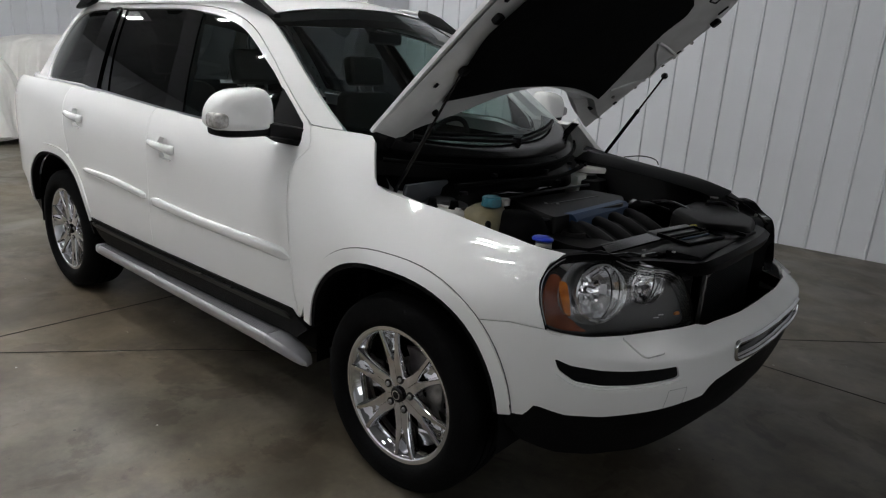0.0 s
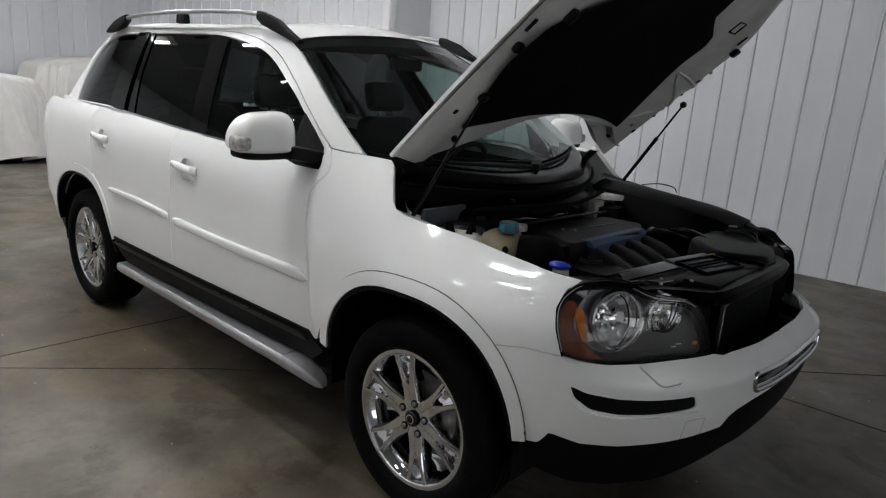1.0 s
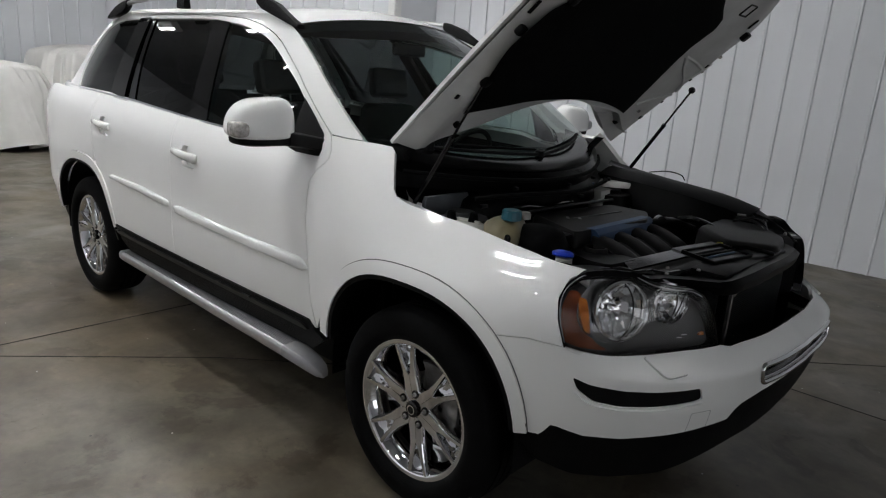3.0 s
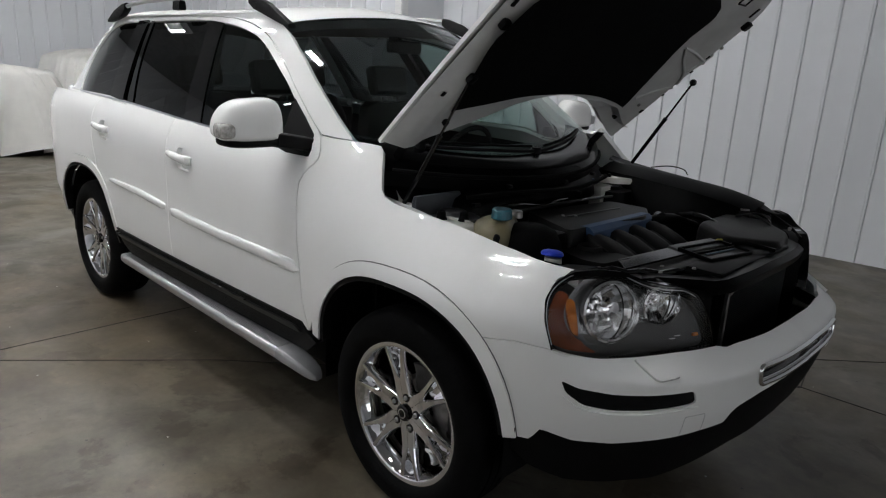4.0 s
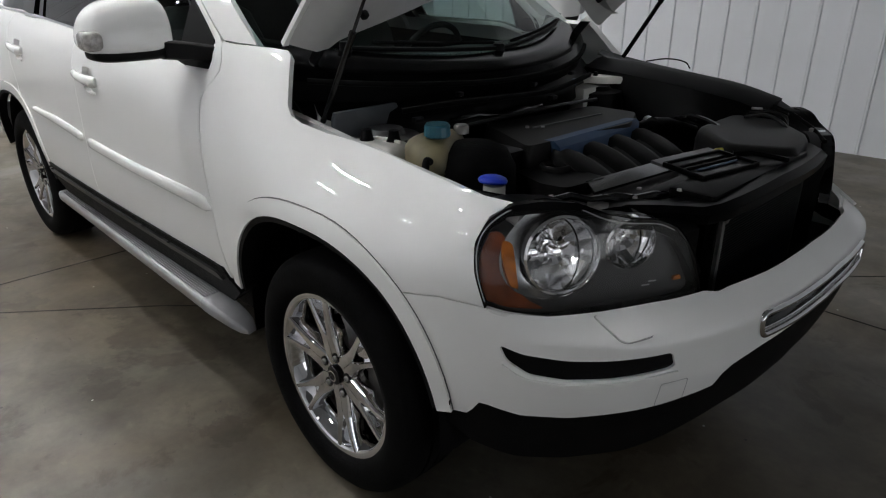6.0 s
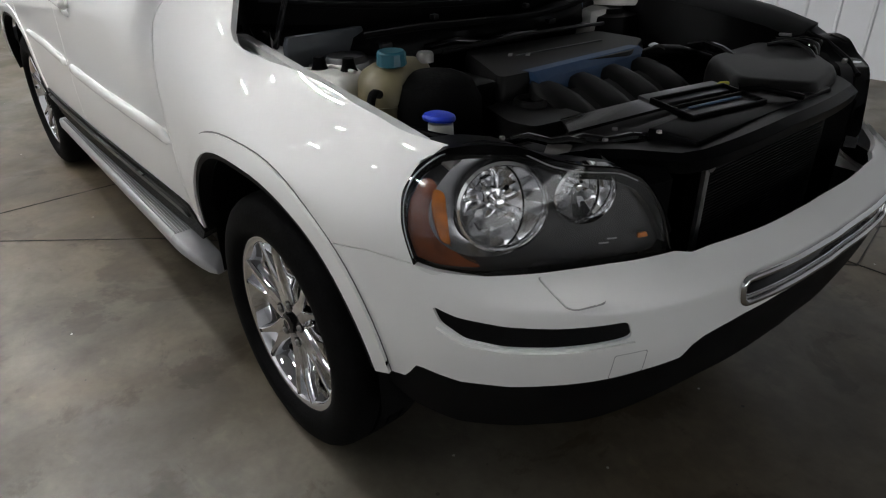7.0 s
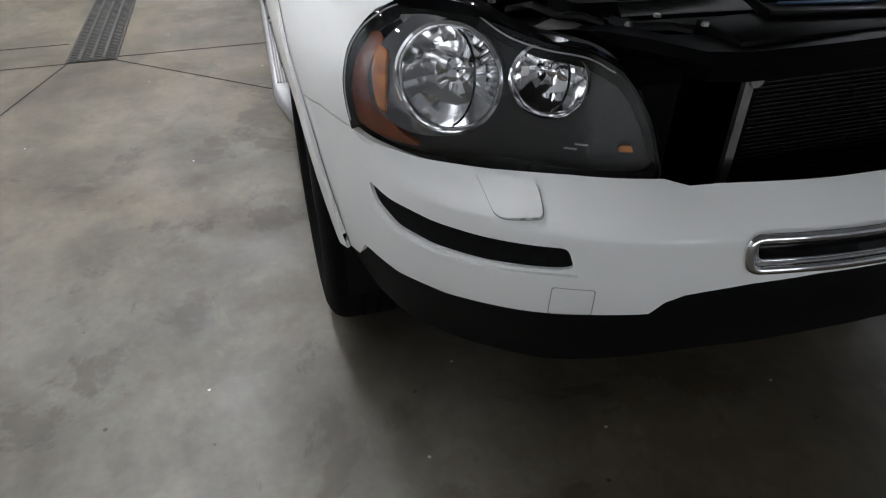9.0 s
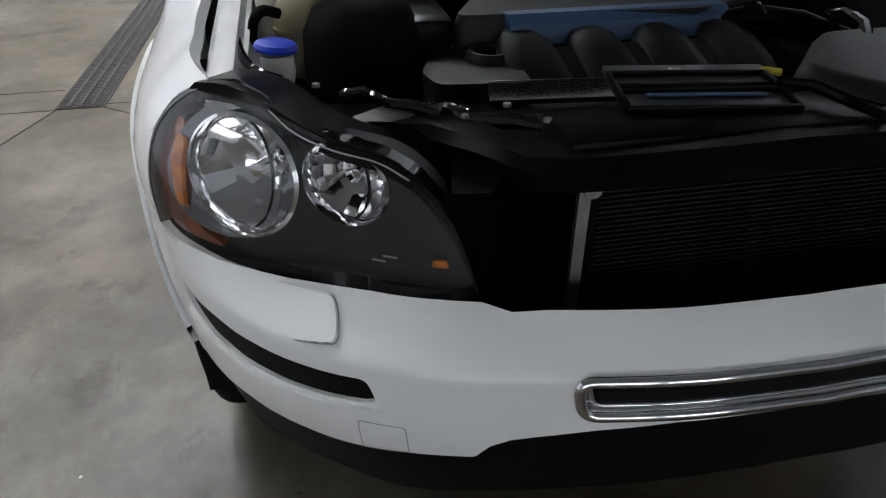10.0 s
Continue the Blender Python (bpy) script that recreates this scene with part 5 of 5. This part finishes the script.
def cowl_top(a, b):
    """The glossy panel under the wipers."""
    q = (2 * b - 1) ** 2
    return across([(-.26 - .27 * q, 1.183 + .075 * q), (-.20 - .27 * q, 1.181 + .068 * q), (-.13 - .27 * q, 1.168 + .055 * q), (-.075 - .26 * q, 1.142 + .045 * q), (-.055 - .26 * q, 1.110 + .04 * q)], a, b)


def bulkhead(a, b):
    """The black wall behind the engine, with a shelf half way."""
    q = (2 * b - 1) ** 2
    w = .006 * math.sin(b * 37)
    return across([(-.075 - .25 * q, 1.116 + .04 * q), (-.085 - .24 * q, 1.06 + .03 * q), (-.06 - .22 * q + w, 1.035 + .02 * q), (-.055 - .20 * q + w, .98), (-.09 - .18 * q, .96), (-.10 - .18 * q, .80), (-.10 - .18 * q, .66)], a, b)


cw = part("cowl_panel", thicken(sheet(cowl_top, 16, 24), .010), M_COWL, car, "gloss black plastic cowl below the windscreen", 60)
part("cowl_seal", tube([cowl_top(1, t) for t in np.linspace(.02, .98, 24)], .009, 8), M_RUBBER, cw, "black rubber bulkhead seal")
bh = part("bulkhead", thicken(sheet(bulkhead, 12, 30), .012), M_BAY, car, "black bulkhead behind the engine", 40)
part("bulkhead_pipe", tube(smooth([(-.10, -.50, 1.06), (-.03, -.38, 1.075), (.0, -.15, 1.07), (-.01, .10, 1.06), (-.05, .36, 1.075), (-.14, .52, 1.06)], 5), .009, 8), M_RUBBER, bh, "black hose along the bulkhead")
part("bulkhead_pipe", tube(smooth([(-.02, -.30, 1.0), (.02, -.10, 1.015), (.02, .18, 1.01), (-.02, .40, .99)], 5), .006, 8), M_SATIN, bh)
for y, z, w in ((-.28, 1.085, .02), (.05, 1.082, .015), (.33, 1.088, .02), (.18, 1.02, .03), (-.42, 1.02, .035)):
    part("bulkhead_clip", box(.02, w, .014, .003, (-.045 - .23 * (y / .725) ** 2, y, z)), M_SATIN, bh)
for y0, y1 in ((-.52, .12), (.05, .66)):
    pts = [(-.20 - .27 * (y / .76) ** 2 - .01, y, 1.185 + .080 * (y / .76) ** 2 + .012 * math.sin((y - y0) / (y1 - y0) * math.pi)) for y in np.linspace(y0, y1, 12)]
    wp = part("wiper", tube(pts, .008, 8), M_BLACKP, car, "black wiper")
    part("wiper_blade", tube([(p[0] - .03, p[1] + .05, p[2] + .015) for p in pts[1:-2]], .006, 6), M_RUBBER, wp)
    part("wiper_pivot", lathe([(0, -.02), (.02, -.02), (.02, .02), (0, .02)], 16), M_BLACKP, wp).matrix_basis = pose(*pts[0], 90, 0, 0)

# engine cover
ec = part("engine_cover", join(loft([[(x, y, z) for x, y in fillet([(-.05, -.20), (.245, -.34), (.285, .16), (.20, .33), (.02, .32)], .03, 3)] for z in (.86, .965)] + [[(x * .97 + .003, y * .97, .984) for x, y in fillet([(-.05, -.20), (.245, -.34), (.285, .16), (.20, .33), (.02, .32)], .03, 3)]])), M_COVER, car, "grey plastic engine cover", 50)
part("centre_line", box(.008, .34, .004, .001, (0, 0, 0), 1), M_PLATE, ec).matrix_basis = pose(.12, .03, .986, 0, 0, -5)
for i, w in enumerate((.05, .05)):
    part("cover_mark", box(.012, .03, .003, .001, (0, 0, 0), 1), M_SILVERP, ec, "pale plain badge bar").matrix_basis = pose(.085 + .03 * i, -.14 + .04 * i, .986, 0, 0, 40)
# blue band and intake runners along the front
part("blue_band", loft([[(.225, y, .984), (.262, y, .986), (.284, y, .970), (.292, y, .935), (.25, y, .92)] for y in (-.235, .215)]), M_BLUE, ec, "blue intake manifold")
for i in range(4):
    y = -.215 + .134 * i
    secs = []
    for x, z, w, k in ((.256, .958, .010, .3), (.270, .964, .034, .7), (.30, .957, .054, 1), (.345, .941, .063, 1), (.39, .919, .064, .9), (.43, .894, .060, .8), (.442, .87, .056, .6)):
        secs.append([(x + .03 * (yy / .064) * .3, y + .02 * (x - .24) / .2 + yy * w / .064, z + zz * k) for yy, zz in ((-.064, -.06), (-.061, -.014), (-.052, -.001), (-.020, .004), (.020, .002), (.046, -.006), (.056, -.024), (.058, -.06))])
    part("intake_runner", loft(secs), M_COVER, ec, "rounded intake runner", 50)
part("runner_web", loft([[(x, y, z) for x, z in ((.318, .86), (.318, .938), (.345, .931), (.39, .909), (.43, .884), (.438, .86))] for y in (-.262, .235)]), M_COVER, ec, "moulded web between the runners", 40)
part("rail_cover", box(.045, .44, .014, .004, (0, 0, 0)), M_BEZEL, ec, "shiny dark metal rail").matrix_basis = pose(.472, -.10, .906, 0, 28, -6)
part("lower_cover", loft([[(x, y, z) for x, y in fillet([(.27, -.40), (.55, -.42), (.56, -.30), (.52, .20), (.40, .24), (.30, .20)], .03, 3)] for z in (.80, .87, .885)]), M_COVER, ec)
filler = part("oil_filler", moved(lathe([(.030, -.012), (.031, .004), (.035, .009), (.041, .009), (.045, .003), (.047, -.006)], 28, closed=False), pose(.30, -.275, .926, 90, 0, 0)), M_COVER, ec, "raised rim of the oil filler", 50)
# Black disc in the shallow rim, the recess's shade as colour.
part("filler_shade_disc", moved(lathe([(0, -.003), (.020, -.002), (.031, -.001), (.031, -.008), (0, -.008)], 24), pose(.30, -.275, .926, 90, 0, 0)), M_COWL, filler, "black disc for the shade in the oil filler")
part("filler_deck", loft([[(x, y, z) for x, y in fillet([(.19, -.36), (.36, -.415), (.43, -.40), (.45, -.24), (.25, -.23)], .02, 3)] for z in (.84, .92)]), M_COVER, ec)
part("hose_clip", moved(lathe([(.022, -.012), (.026, -.012), (.026, .012), (.022, .012)], 20), pose(.285, .262, .965, 0, 0, 60)), M_CHROME, car, "bright metal hose clip")
part("intake_hose", tube([(.27, .2, .95), (.285, .27, .962), (.30, .36, .95), (.36, .44, .92)], .024, 14), M_BAY, car)

# coolant tank
TX, TY = .03, -.022
def puffed(outline, levels, r=.03):
    """A moulded vessel: the outline, drawn in by so much at each height."""
    cx, cy = (sum(p[k] for p in outline) / len(outline) for k in (0, 1))
    return loft([[(cx + (x - cx) * k, cy + (y - cy) * k, z) for x, y in fillet(outline, r, 3)] for z, k in levels])


tk = part("coolant_tank", puffed([(.14, -.675), (.205, -.62), (.15, -.50), (.07, -.40), (.0, -.43), (.02, -.62)], ((.86, .85), (.90, .98), (.96, 1.0), (.995, .95), (1.015, .82), (1.028, .6), (1.034, .42)), .04), M_TANK, car, "yellowed plastic coolant tank", 50)
part("tank_seam", puffed([(.143, -.679), (.209, -.62), (.152, -.498), (.07, -.396), (-.003, -.428), (.017, -.624)], ((.950, 1.0), (.956, 1.0)), .04), M_TANK, tk)
part("tank_cap", moved(lathe([(0, .020), (.030, .020), (.034, .015), (.036, -.012), (.030, -.016), (0, -.016)], 14), pose(.105 + TX, -.56 + TY, 1.052, 90, 0, 0)), M_TEAL, tk, "teal screw cap", 25)
part("coolant_hose", tube(smooth([(.15 + TX, -.63 + TY, .99), (.17 + TX, -.66 + TY, 1.0), (.185 + TX, -.68 + TY, .97), (.19 + TX, -.69 + TY, .88)], 4), .010, 10), M_RUBBER, tk)
part("brake_reservoir", puffed([(-.10, -.715), (-.15, -.63), (-.05, -.555), (.06, -.59), (.085, -.70)], ((.88, .95), (.955, 1.0), (.985, .95), (1.0, .84), (1.006, .6)), .035), M_WHITEP, car, "whitish plastic reservoir by the bulkhead", 50)
part("reservoir_ridge", tube([(-.09, -.69, 1.004), (-.06, -.63, 1.008), (.03, -.62, 1.008)], .006, 8), M_WHITEP, car)
part("fuse_panel", puffed([(-.185, -.70), (-.165, -.70), (-.165, -.455), (-.185, -.455)], ((.93, 1.0), (1.05, 1.0), (1.07, .93)), .008), M_PANEL, car, "blue-grey plastic panel at the bulkhead")
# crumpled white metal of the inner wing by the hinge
part("wing_gusset", sheet(lambda a, b: (-.43 + .25 * a, -.735 + .05 * b + .012 * math.sin(a * 9 + b * 4), .955 + (.17 - .09 * a) * b + .006 * math.sin(a * 14)), 10, 8), M_PAINT_DIM, car, "white inner wing gusset by the hinge", 60)
for a, z, r in ((-.33, 1.03, .012), (-.27, 1.0, .009), (-.38, 1.07, .010)):
    part("gusset_hole", moved(lathe([(0, -.004), (r, -.004), (r, .004), (0, .004)], 14), pose(a, -.722, z)), M_BAY, car)
for px, py in ((-.005, -.615), (-.07, -.66)):
    part("black_plug", moved(lathe([(0, .034), (.014, .034), (.018, .012), (.024, 0), (0, 0)], 14), pose(px, py, 1.002, 90, 0, 0)), M_BAY, car)
part("relay_box", box(.2, .14, .16, .02, (.14, -.40, .90)), M_BAY, car)
part("canister", moved(lathe([(0, .165), (.06, .163), (.10, .145), (.125, .10), (.13, 0), (.12, -.05), (0, -.05)], 32), pose(.195, -.50, .862, 90, 0, 0) @ Matrix.Diagonal((.90, .95, .90, 1))), M_RUBBER, car, "black rounded canister", 50)
part("canister_cap", moved(lathe([(0, .014), (.018, .014), (.022, .008), (.022, -.01), (0, -.01)], 18), pose(.10, -.455, 1.03, 90, 0, 0)), M_STEEL, car, "small metal cap")

# washer filler with a blue lid
wf = part("washer_filler", moved(lathe([(0, .05), (.026, .05), (.027, .02), (.022, .0), (.022, -.1), (0, -.1)], 20), pose(.405, -.655, .93, 90, 0, 0)), M_WHITEP, car, "white washer filler neck")
part("filler_lid", moved(lathe([(0, .010), (.026, .010), (.037, .006), (.041, .0), (.039, -.005), (.02, -.006), (0, -.006)], 24), pose(.40, -.655, .990, 84, 0, 10) @ Matrix.Diagonal((.86, 1, .86, 1))), M_BLUECAP, wf, "bright blue flip lid")

part("inner_hose", tube(smooth([(.0, -.70, .96), (.10, -.715, .975), (.20, -.728, .98), (.30, -.722, .975), (.40, -.705, .97), (.45, -.68, .965), (.46, -.65, .955)], 4), .008, 8), M_GLOSSBLACK, car, "black hose looping along the wing")
part("top_bracket", box(.05, .075, .006, .002), M_STEEL, car, "bare metal bracket").matrix_basis = pose(.60, -.51, .938, 0, 6, 35)
# air box, battery, slam panel
part("air_box", puffed([(.43, .29), (.42, .60), (.58, .61), (.74, .43), (.785, .20), (.62, .11)], ((.78, 1.0), (.935, 1.0), (.958, .975), (.972, .92), (.976, .84)), .035), M_COVER, car, "dark grey plastic air box", 50)
for dx, w in ((-.055, .07), (.04, .06)):
    part("top_plate", box(w, .25, .010, .003, (dx, 0, 0)), M_PLATE, car, "dark grey metal plate").matrix_basis = pose(.640, -.05, .957, 0, 4, -10)
part("blue_label", box(.010, .17, .003, .001, (0, 0, 0), 1), M_BLUE, car).matrix_basis = pose(.672, -.06, .9635, 0, 4, -10)
for dx, dy, sx, sy in ((-.062, 0, .008, .24), (.062, 0, .008, .24), (.0, -.118, .13, .008), (.0, .118, .13, .008), (.0, 0, .007, .23)):
    part("tray_bar", box(sx, sy, .014, .003, (dx, dy, 0)), M_BAY, car).matrix_basis = pose(.655, -.06, .962, 0, 4, -10)
part("dipstick_handle", tube([(.60, .05, .955), (.605, .075, .968), (.61, .10, .965)], .006, 8), M_YELLOW, car, "yellow dipstick handle")
part("wiring_loom", tube([(.66, .06, .97), (.70, .09, .975), (.75, .10, .972), (.78, .13, .962), (.76, .16, .955), (.72, .14, .955)], .008, 8), M_BAY, car)


def slam(y):
    """The front edge of the upper crossmember."""
    return .838 - .25 * abs(y) ** 2.2 - .13 * sm(.33, .46, -y) - .10 * sm(.40, .55, y)


ys = np.linspace(-.66, .66, 27)
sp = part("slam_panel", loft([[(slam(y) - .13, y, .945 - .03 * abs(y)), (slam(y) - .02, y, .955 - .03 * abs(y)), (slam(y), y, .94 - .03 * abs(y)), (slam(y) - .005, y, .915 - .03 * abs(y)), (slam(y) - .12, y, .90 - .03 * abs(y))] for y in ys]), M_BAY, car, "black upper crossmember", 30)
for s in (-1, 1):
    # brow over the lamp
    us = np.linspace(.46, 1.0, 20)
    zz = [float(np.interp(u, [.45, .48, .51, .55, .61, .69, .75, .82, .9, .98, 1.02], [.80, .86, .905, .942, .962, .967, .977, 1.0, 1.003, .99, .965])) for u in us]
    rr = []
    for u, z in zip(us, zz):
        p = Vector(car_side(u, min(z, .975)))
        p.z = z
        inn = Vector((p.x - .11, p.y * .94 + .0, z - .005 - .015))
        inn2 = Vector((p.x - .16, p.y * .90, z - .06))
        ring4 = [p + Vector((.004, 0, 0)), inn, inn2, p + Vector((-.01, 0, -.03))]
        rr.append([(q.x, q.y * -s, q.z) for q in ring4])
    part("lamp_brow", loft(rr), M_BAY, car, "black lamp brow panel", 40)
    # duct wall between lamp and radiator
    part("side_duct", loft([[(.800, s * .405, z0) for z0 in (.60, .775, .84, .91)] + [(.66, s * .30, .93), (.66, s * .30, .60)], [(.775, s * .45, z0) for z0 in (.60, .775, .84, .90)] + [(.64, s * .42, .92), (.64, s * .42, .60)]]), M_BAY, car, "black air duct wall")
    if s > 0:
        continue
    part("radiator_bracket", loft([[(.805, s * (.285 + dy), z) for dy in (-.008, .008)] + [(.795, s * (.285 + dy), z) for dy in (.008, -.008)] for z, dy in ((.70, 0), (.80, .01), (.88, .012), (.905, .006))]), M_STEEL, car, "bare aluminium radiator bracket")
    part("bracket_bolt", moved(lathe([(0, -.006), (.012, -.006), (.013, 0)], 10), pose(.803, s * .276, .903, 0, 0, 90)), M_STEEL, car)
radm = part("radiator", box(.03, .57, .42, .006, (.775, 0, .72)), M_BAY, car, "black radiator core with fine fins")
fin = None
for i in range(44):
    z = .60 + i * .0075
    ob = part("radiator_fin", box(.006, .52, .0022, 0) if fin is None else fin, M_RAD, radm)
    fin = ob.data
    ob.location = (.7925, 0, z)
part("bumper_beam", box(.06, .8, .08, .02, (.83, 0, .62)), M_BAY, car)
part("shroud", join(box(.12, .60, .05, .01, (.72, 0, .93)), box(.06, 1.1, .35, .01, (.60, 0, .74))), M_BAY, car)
for (a, b, c, r) in (((.55, -.45, .92), (.62, -.38, .93), (.66, -.28, .925), .012), ((.50, -.56, .94), (.57, -.50, .945), (.60, -.43, .935), .009), ((.30, .42, .96), (.42, .40, .97), (.52, .33, .95), .014), ((-.1, -.3, 1.0), (0, -.15, 1.01), (-.05, .1, 1.0), .010)):
    part("hose", tube([Vector(a), Vector(a).lerp(Vector(b), .5) + Vector((0, 0, .012)), Vector(b), Vector(b).lerp(Vector(c), .5) + Vector((0, 0, .006)), Vector(c)], r, 10), M_GLOSSBLACK, car, "black rubber hose")
for p in ((.63, -.40, .94), (.60, -.33, .94), (.69, -.30, .95), (.53, -.60, .965)):
    part("bolt", moved(lathe([(0, .005), (.006, .005), (.007, 0), (0, 0)], 6), pose(*p, 90, 0, 0)), M_STEEL, car)
part("lamp_bracket", loft([[(x, y, z), (x + .02, y, z), (x + .02, y + .05, z + .012), (x, y + .05, z + .012)] for x, y, z in ((.46, .62, .985), (.58, .60, .965), (.68, .54, .945))]), M_BAY, car)
part("lamp_stay", tube([(.50, .70, 1.0), (.60, .66, .985), (.70, .58, .96), (.76, .50, .945)], .008, 8), M_BAY, car)
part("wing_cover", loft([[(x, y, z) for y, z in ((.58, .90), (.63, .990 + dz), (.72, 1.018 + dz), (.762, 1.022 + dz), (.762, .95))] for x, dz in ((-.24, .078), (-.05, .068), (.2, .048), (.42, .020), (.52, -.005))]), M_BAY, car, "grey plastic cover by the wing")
# The far wing's white edge; its shade is given as grey material.
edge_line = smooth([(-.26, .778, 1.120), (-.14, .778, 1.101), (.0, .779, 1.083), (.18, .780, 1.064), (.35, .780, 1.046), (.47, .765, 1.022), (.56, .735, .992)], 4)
part("wing_edge", loft([[(x, y + .008, z - .002), (x, y + .004, z + .004), (x, y - .026, z - .006), (x, y - .030, z - .014), (x, y - .02, z - .016)] for x, y, z in edge_line]), M_PLATE, car, "folded white edge of the far wing, shade put in as grey")
part("wing_wire", tube(smooth([(-.02, .74, 1.10), (.06, .76, 1.115), (.12, .79, 1.105), (.14, .80, 1.08)], 4), .003, 6), M_BAY, car)
part("tower_plate", puffed([(-.22, .50), (-.10, .56), (-.02, .66), (-.10, .70), (-.22, .66)], ((1.02, 1.0), (1.036, 1.0), (1.046, .9)), .02), M_WHITEP, car, "white metal plate over the far strut tower")
for px, py in ((-.15, .58), (-.09, .64), (-.18, .65)):
    part("plate_nut", moved(lathe([(0, .016), (.008, .016), (.010, 0), (0, 0)], 8), pose(px, py, 1.045, 90, 0, 0)), M_BAY, car)
# cables and brackets beside the far headlamp
for k in range(5):
    y = .50 + .045 * k
    part("wing_cable", tube(smooth([(.50 - .01 * k, y, .985), (.56, y + .015, 1.0 - .004 * k), (.62 - .01 * k, y + .005, .985), (.66 - .02 * k, y - .03, .965)], 4), .006, 8), M_GLOSSBLACK if k % 2 else M_SATIN, car)
part("wing_clip", box(.035, .012, .008, .002), M_STEEL, car, "small bright clip").matrix_basis = pose(.50, .60, 1.0, 0, 0, 30)
part("wing_clip", box(.012, .02, .012, .003), M_STEEL, car).matrix_basis = pose(.70, .55, .965, 0, 0, 10)
part("brake_cap", moved(lathe([(0, .03), (.03, .03), (.033, 0), (0, 0)], 18), pose(-.17, .42, 1.02, 90, 0, 0)), M_BLUE, car, "bluish cap by the bulkhead")
part("brake_tank", box(.12, .12, .12, .02, (-.15, .48, .96)), M_WHITEP, car, "white plastic fluid tank")

# ---------------------------------------------------------------- interior
part("tailgate_trim", box(.03, 1.36, .74, .01, (-3.42, 0, .86)), M_DASH, car)
for s in (-1, 1):
    part("cargo_trim", box(1.15, .02, .70, .006, (-2.9, s * .70, .86)), M_DASH, car)
part("cabin_floor", box(2.9, 1.5, .05, .01, (-1.9, 0, .50)), M_DASH, car)
part("headliner", sheet(lambda a, b: tuple(Vector(roof(a, b)) - Vector((0, 0, .04))), 8, 8), M_HEADLINER, car)
part("dashboard", loft([[(x, y, z) for x, z in ((-.42, .70), (-.42, 1.10), (-.50, 1.155), (-.72, 1.14), (-.82, 1.08), (-.80, .95), (-.70, .72))] for y in np.linspace(-.70, .70, 9)]), M_DASH, car, "dark dashboard", 40)
part("steering_wheel", moved(lathe([(.185 + .014 * math.cos(a), .014 * math.sin(a)) for a in np.linspace(0, 2 * math.pi, 11)], 32, closed=False), pose(-.93, .38, 1.05, 0, 0, 90) @ pose(0, 0, 0, 25, 0, 0)), M_DASH, car, "dark steering wheel")
for s in (-1, 1):
    for bx, nm, w in ((-1.15, "front_seat", .25), (-1.98, "rear_seat", .27)):
        y = s * .38
        st = part(nm, box(.52, 2 * w, .18, .06, (bx, y, .68), 3), M_SEAT, car, "dark leather seat")
        part("backrest", loft([[(bx - .24 - (z - .7) * .28 + a * .06, y + b * w * k, z) for a, b in fillet([(-1, -1), (1, -1), (1, 1), (-1, 1)], .5, 3)] for z, k in ((.68, .9), (.9, 1.0), (1.15, .97), (1.27, .80), (1.30, .6))]), M_SEAT, st)
        part("headrest", moved(box(.09, .26, .17, .035, (0, 0, 0), 3), pose(bx - .43, y, 1.42, 0, -14, 0)), M_SEAT, st)
        for d in (-.06, .06):
            part("headrest_post", tube([(bx - .405, y + d, 1.28), (bx - .425, y + d, 1.36)], .006, 8), M_CHROME, st)
    part("belt_pillar", loft([[(x - .04, s * y, z), (x + .04, s * y, z), (x + .04, s * (y - .03), z), (x - .04, s * (y - .03), z)] for x, y, z in ((-1.53, .84, 1.2), (-1.75, .59, 1.68))]), M_DASH, car)
part("inner_mirror", box(.03, .22, .06, .02, (-1.02, 0, 1.60), 3), M_DASH, car)

# ---------------------------------------------------------------- ribbed steel sheets of the seen walls, each a piece of its own


def wall_sheet(pitch, height):
    """One sheet: a flat with a small folded rib at its far edge, the face towards -y."""
    line = [(0.0015, 0), (pitch * .33, -.0012), (pitch * .66, -.0012), (pitch - .030, 0), (pitch - .023, -.011), (pitch - .009, -.011), (pitch - .0015, 0), (pitch - .0015, .005), (.0015, .005)]
    return loft([[(x, y, z) for x, y in line] for z in (0.0, height)])


def clad(wall, place, length, pitch, first):
    shared, x = None, first
    while x < length - .02:
        width = min(pitch, length - x)
        if width < pitch - 1e-3:
            ob = part("wall_panel", wall_sheet(width, H), M_SHEET, wall, "", 20)
        else:
            ob = part("wall_panel", wall_sheet(pitch, H) if shared is None else shared, M_SHEET, wall, "", 20)
            shared = ob.data
        ob.matrix_basis = place @ Matrix.Translation((x, 0, 0))
        x += pitch


clad(wall_north, AT_NORTH, 12.5, 0.2485, 0.069)
clad(wall_nook, AT_NOOK, 7.0, 0.30, 0.0)
clad(wall_west, AT_WEST, 10.0, 0.236, 0.0)
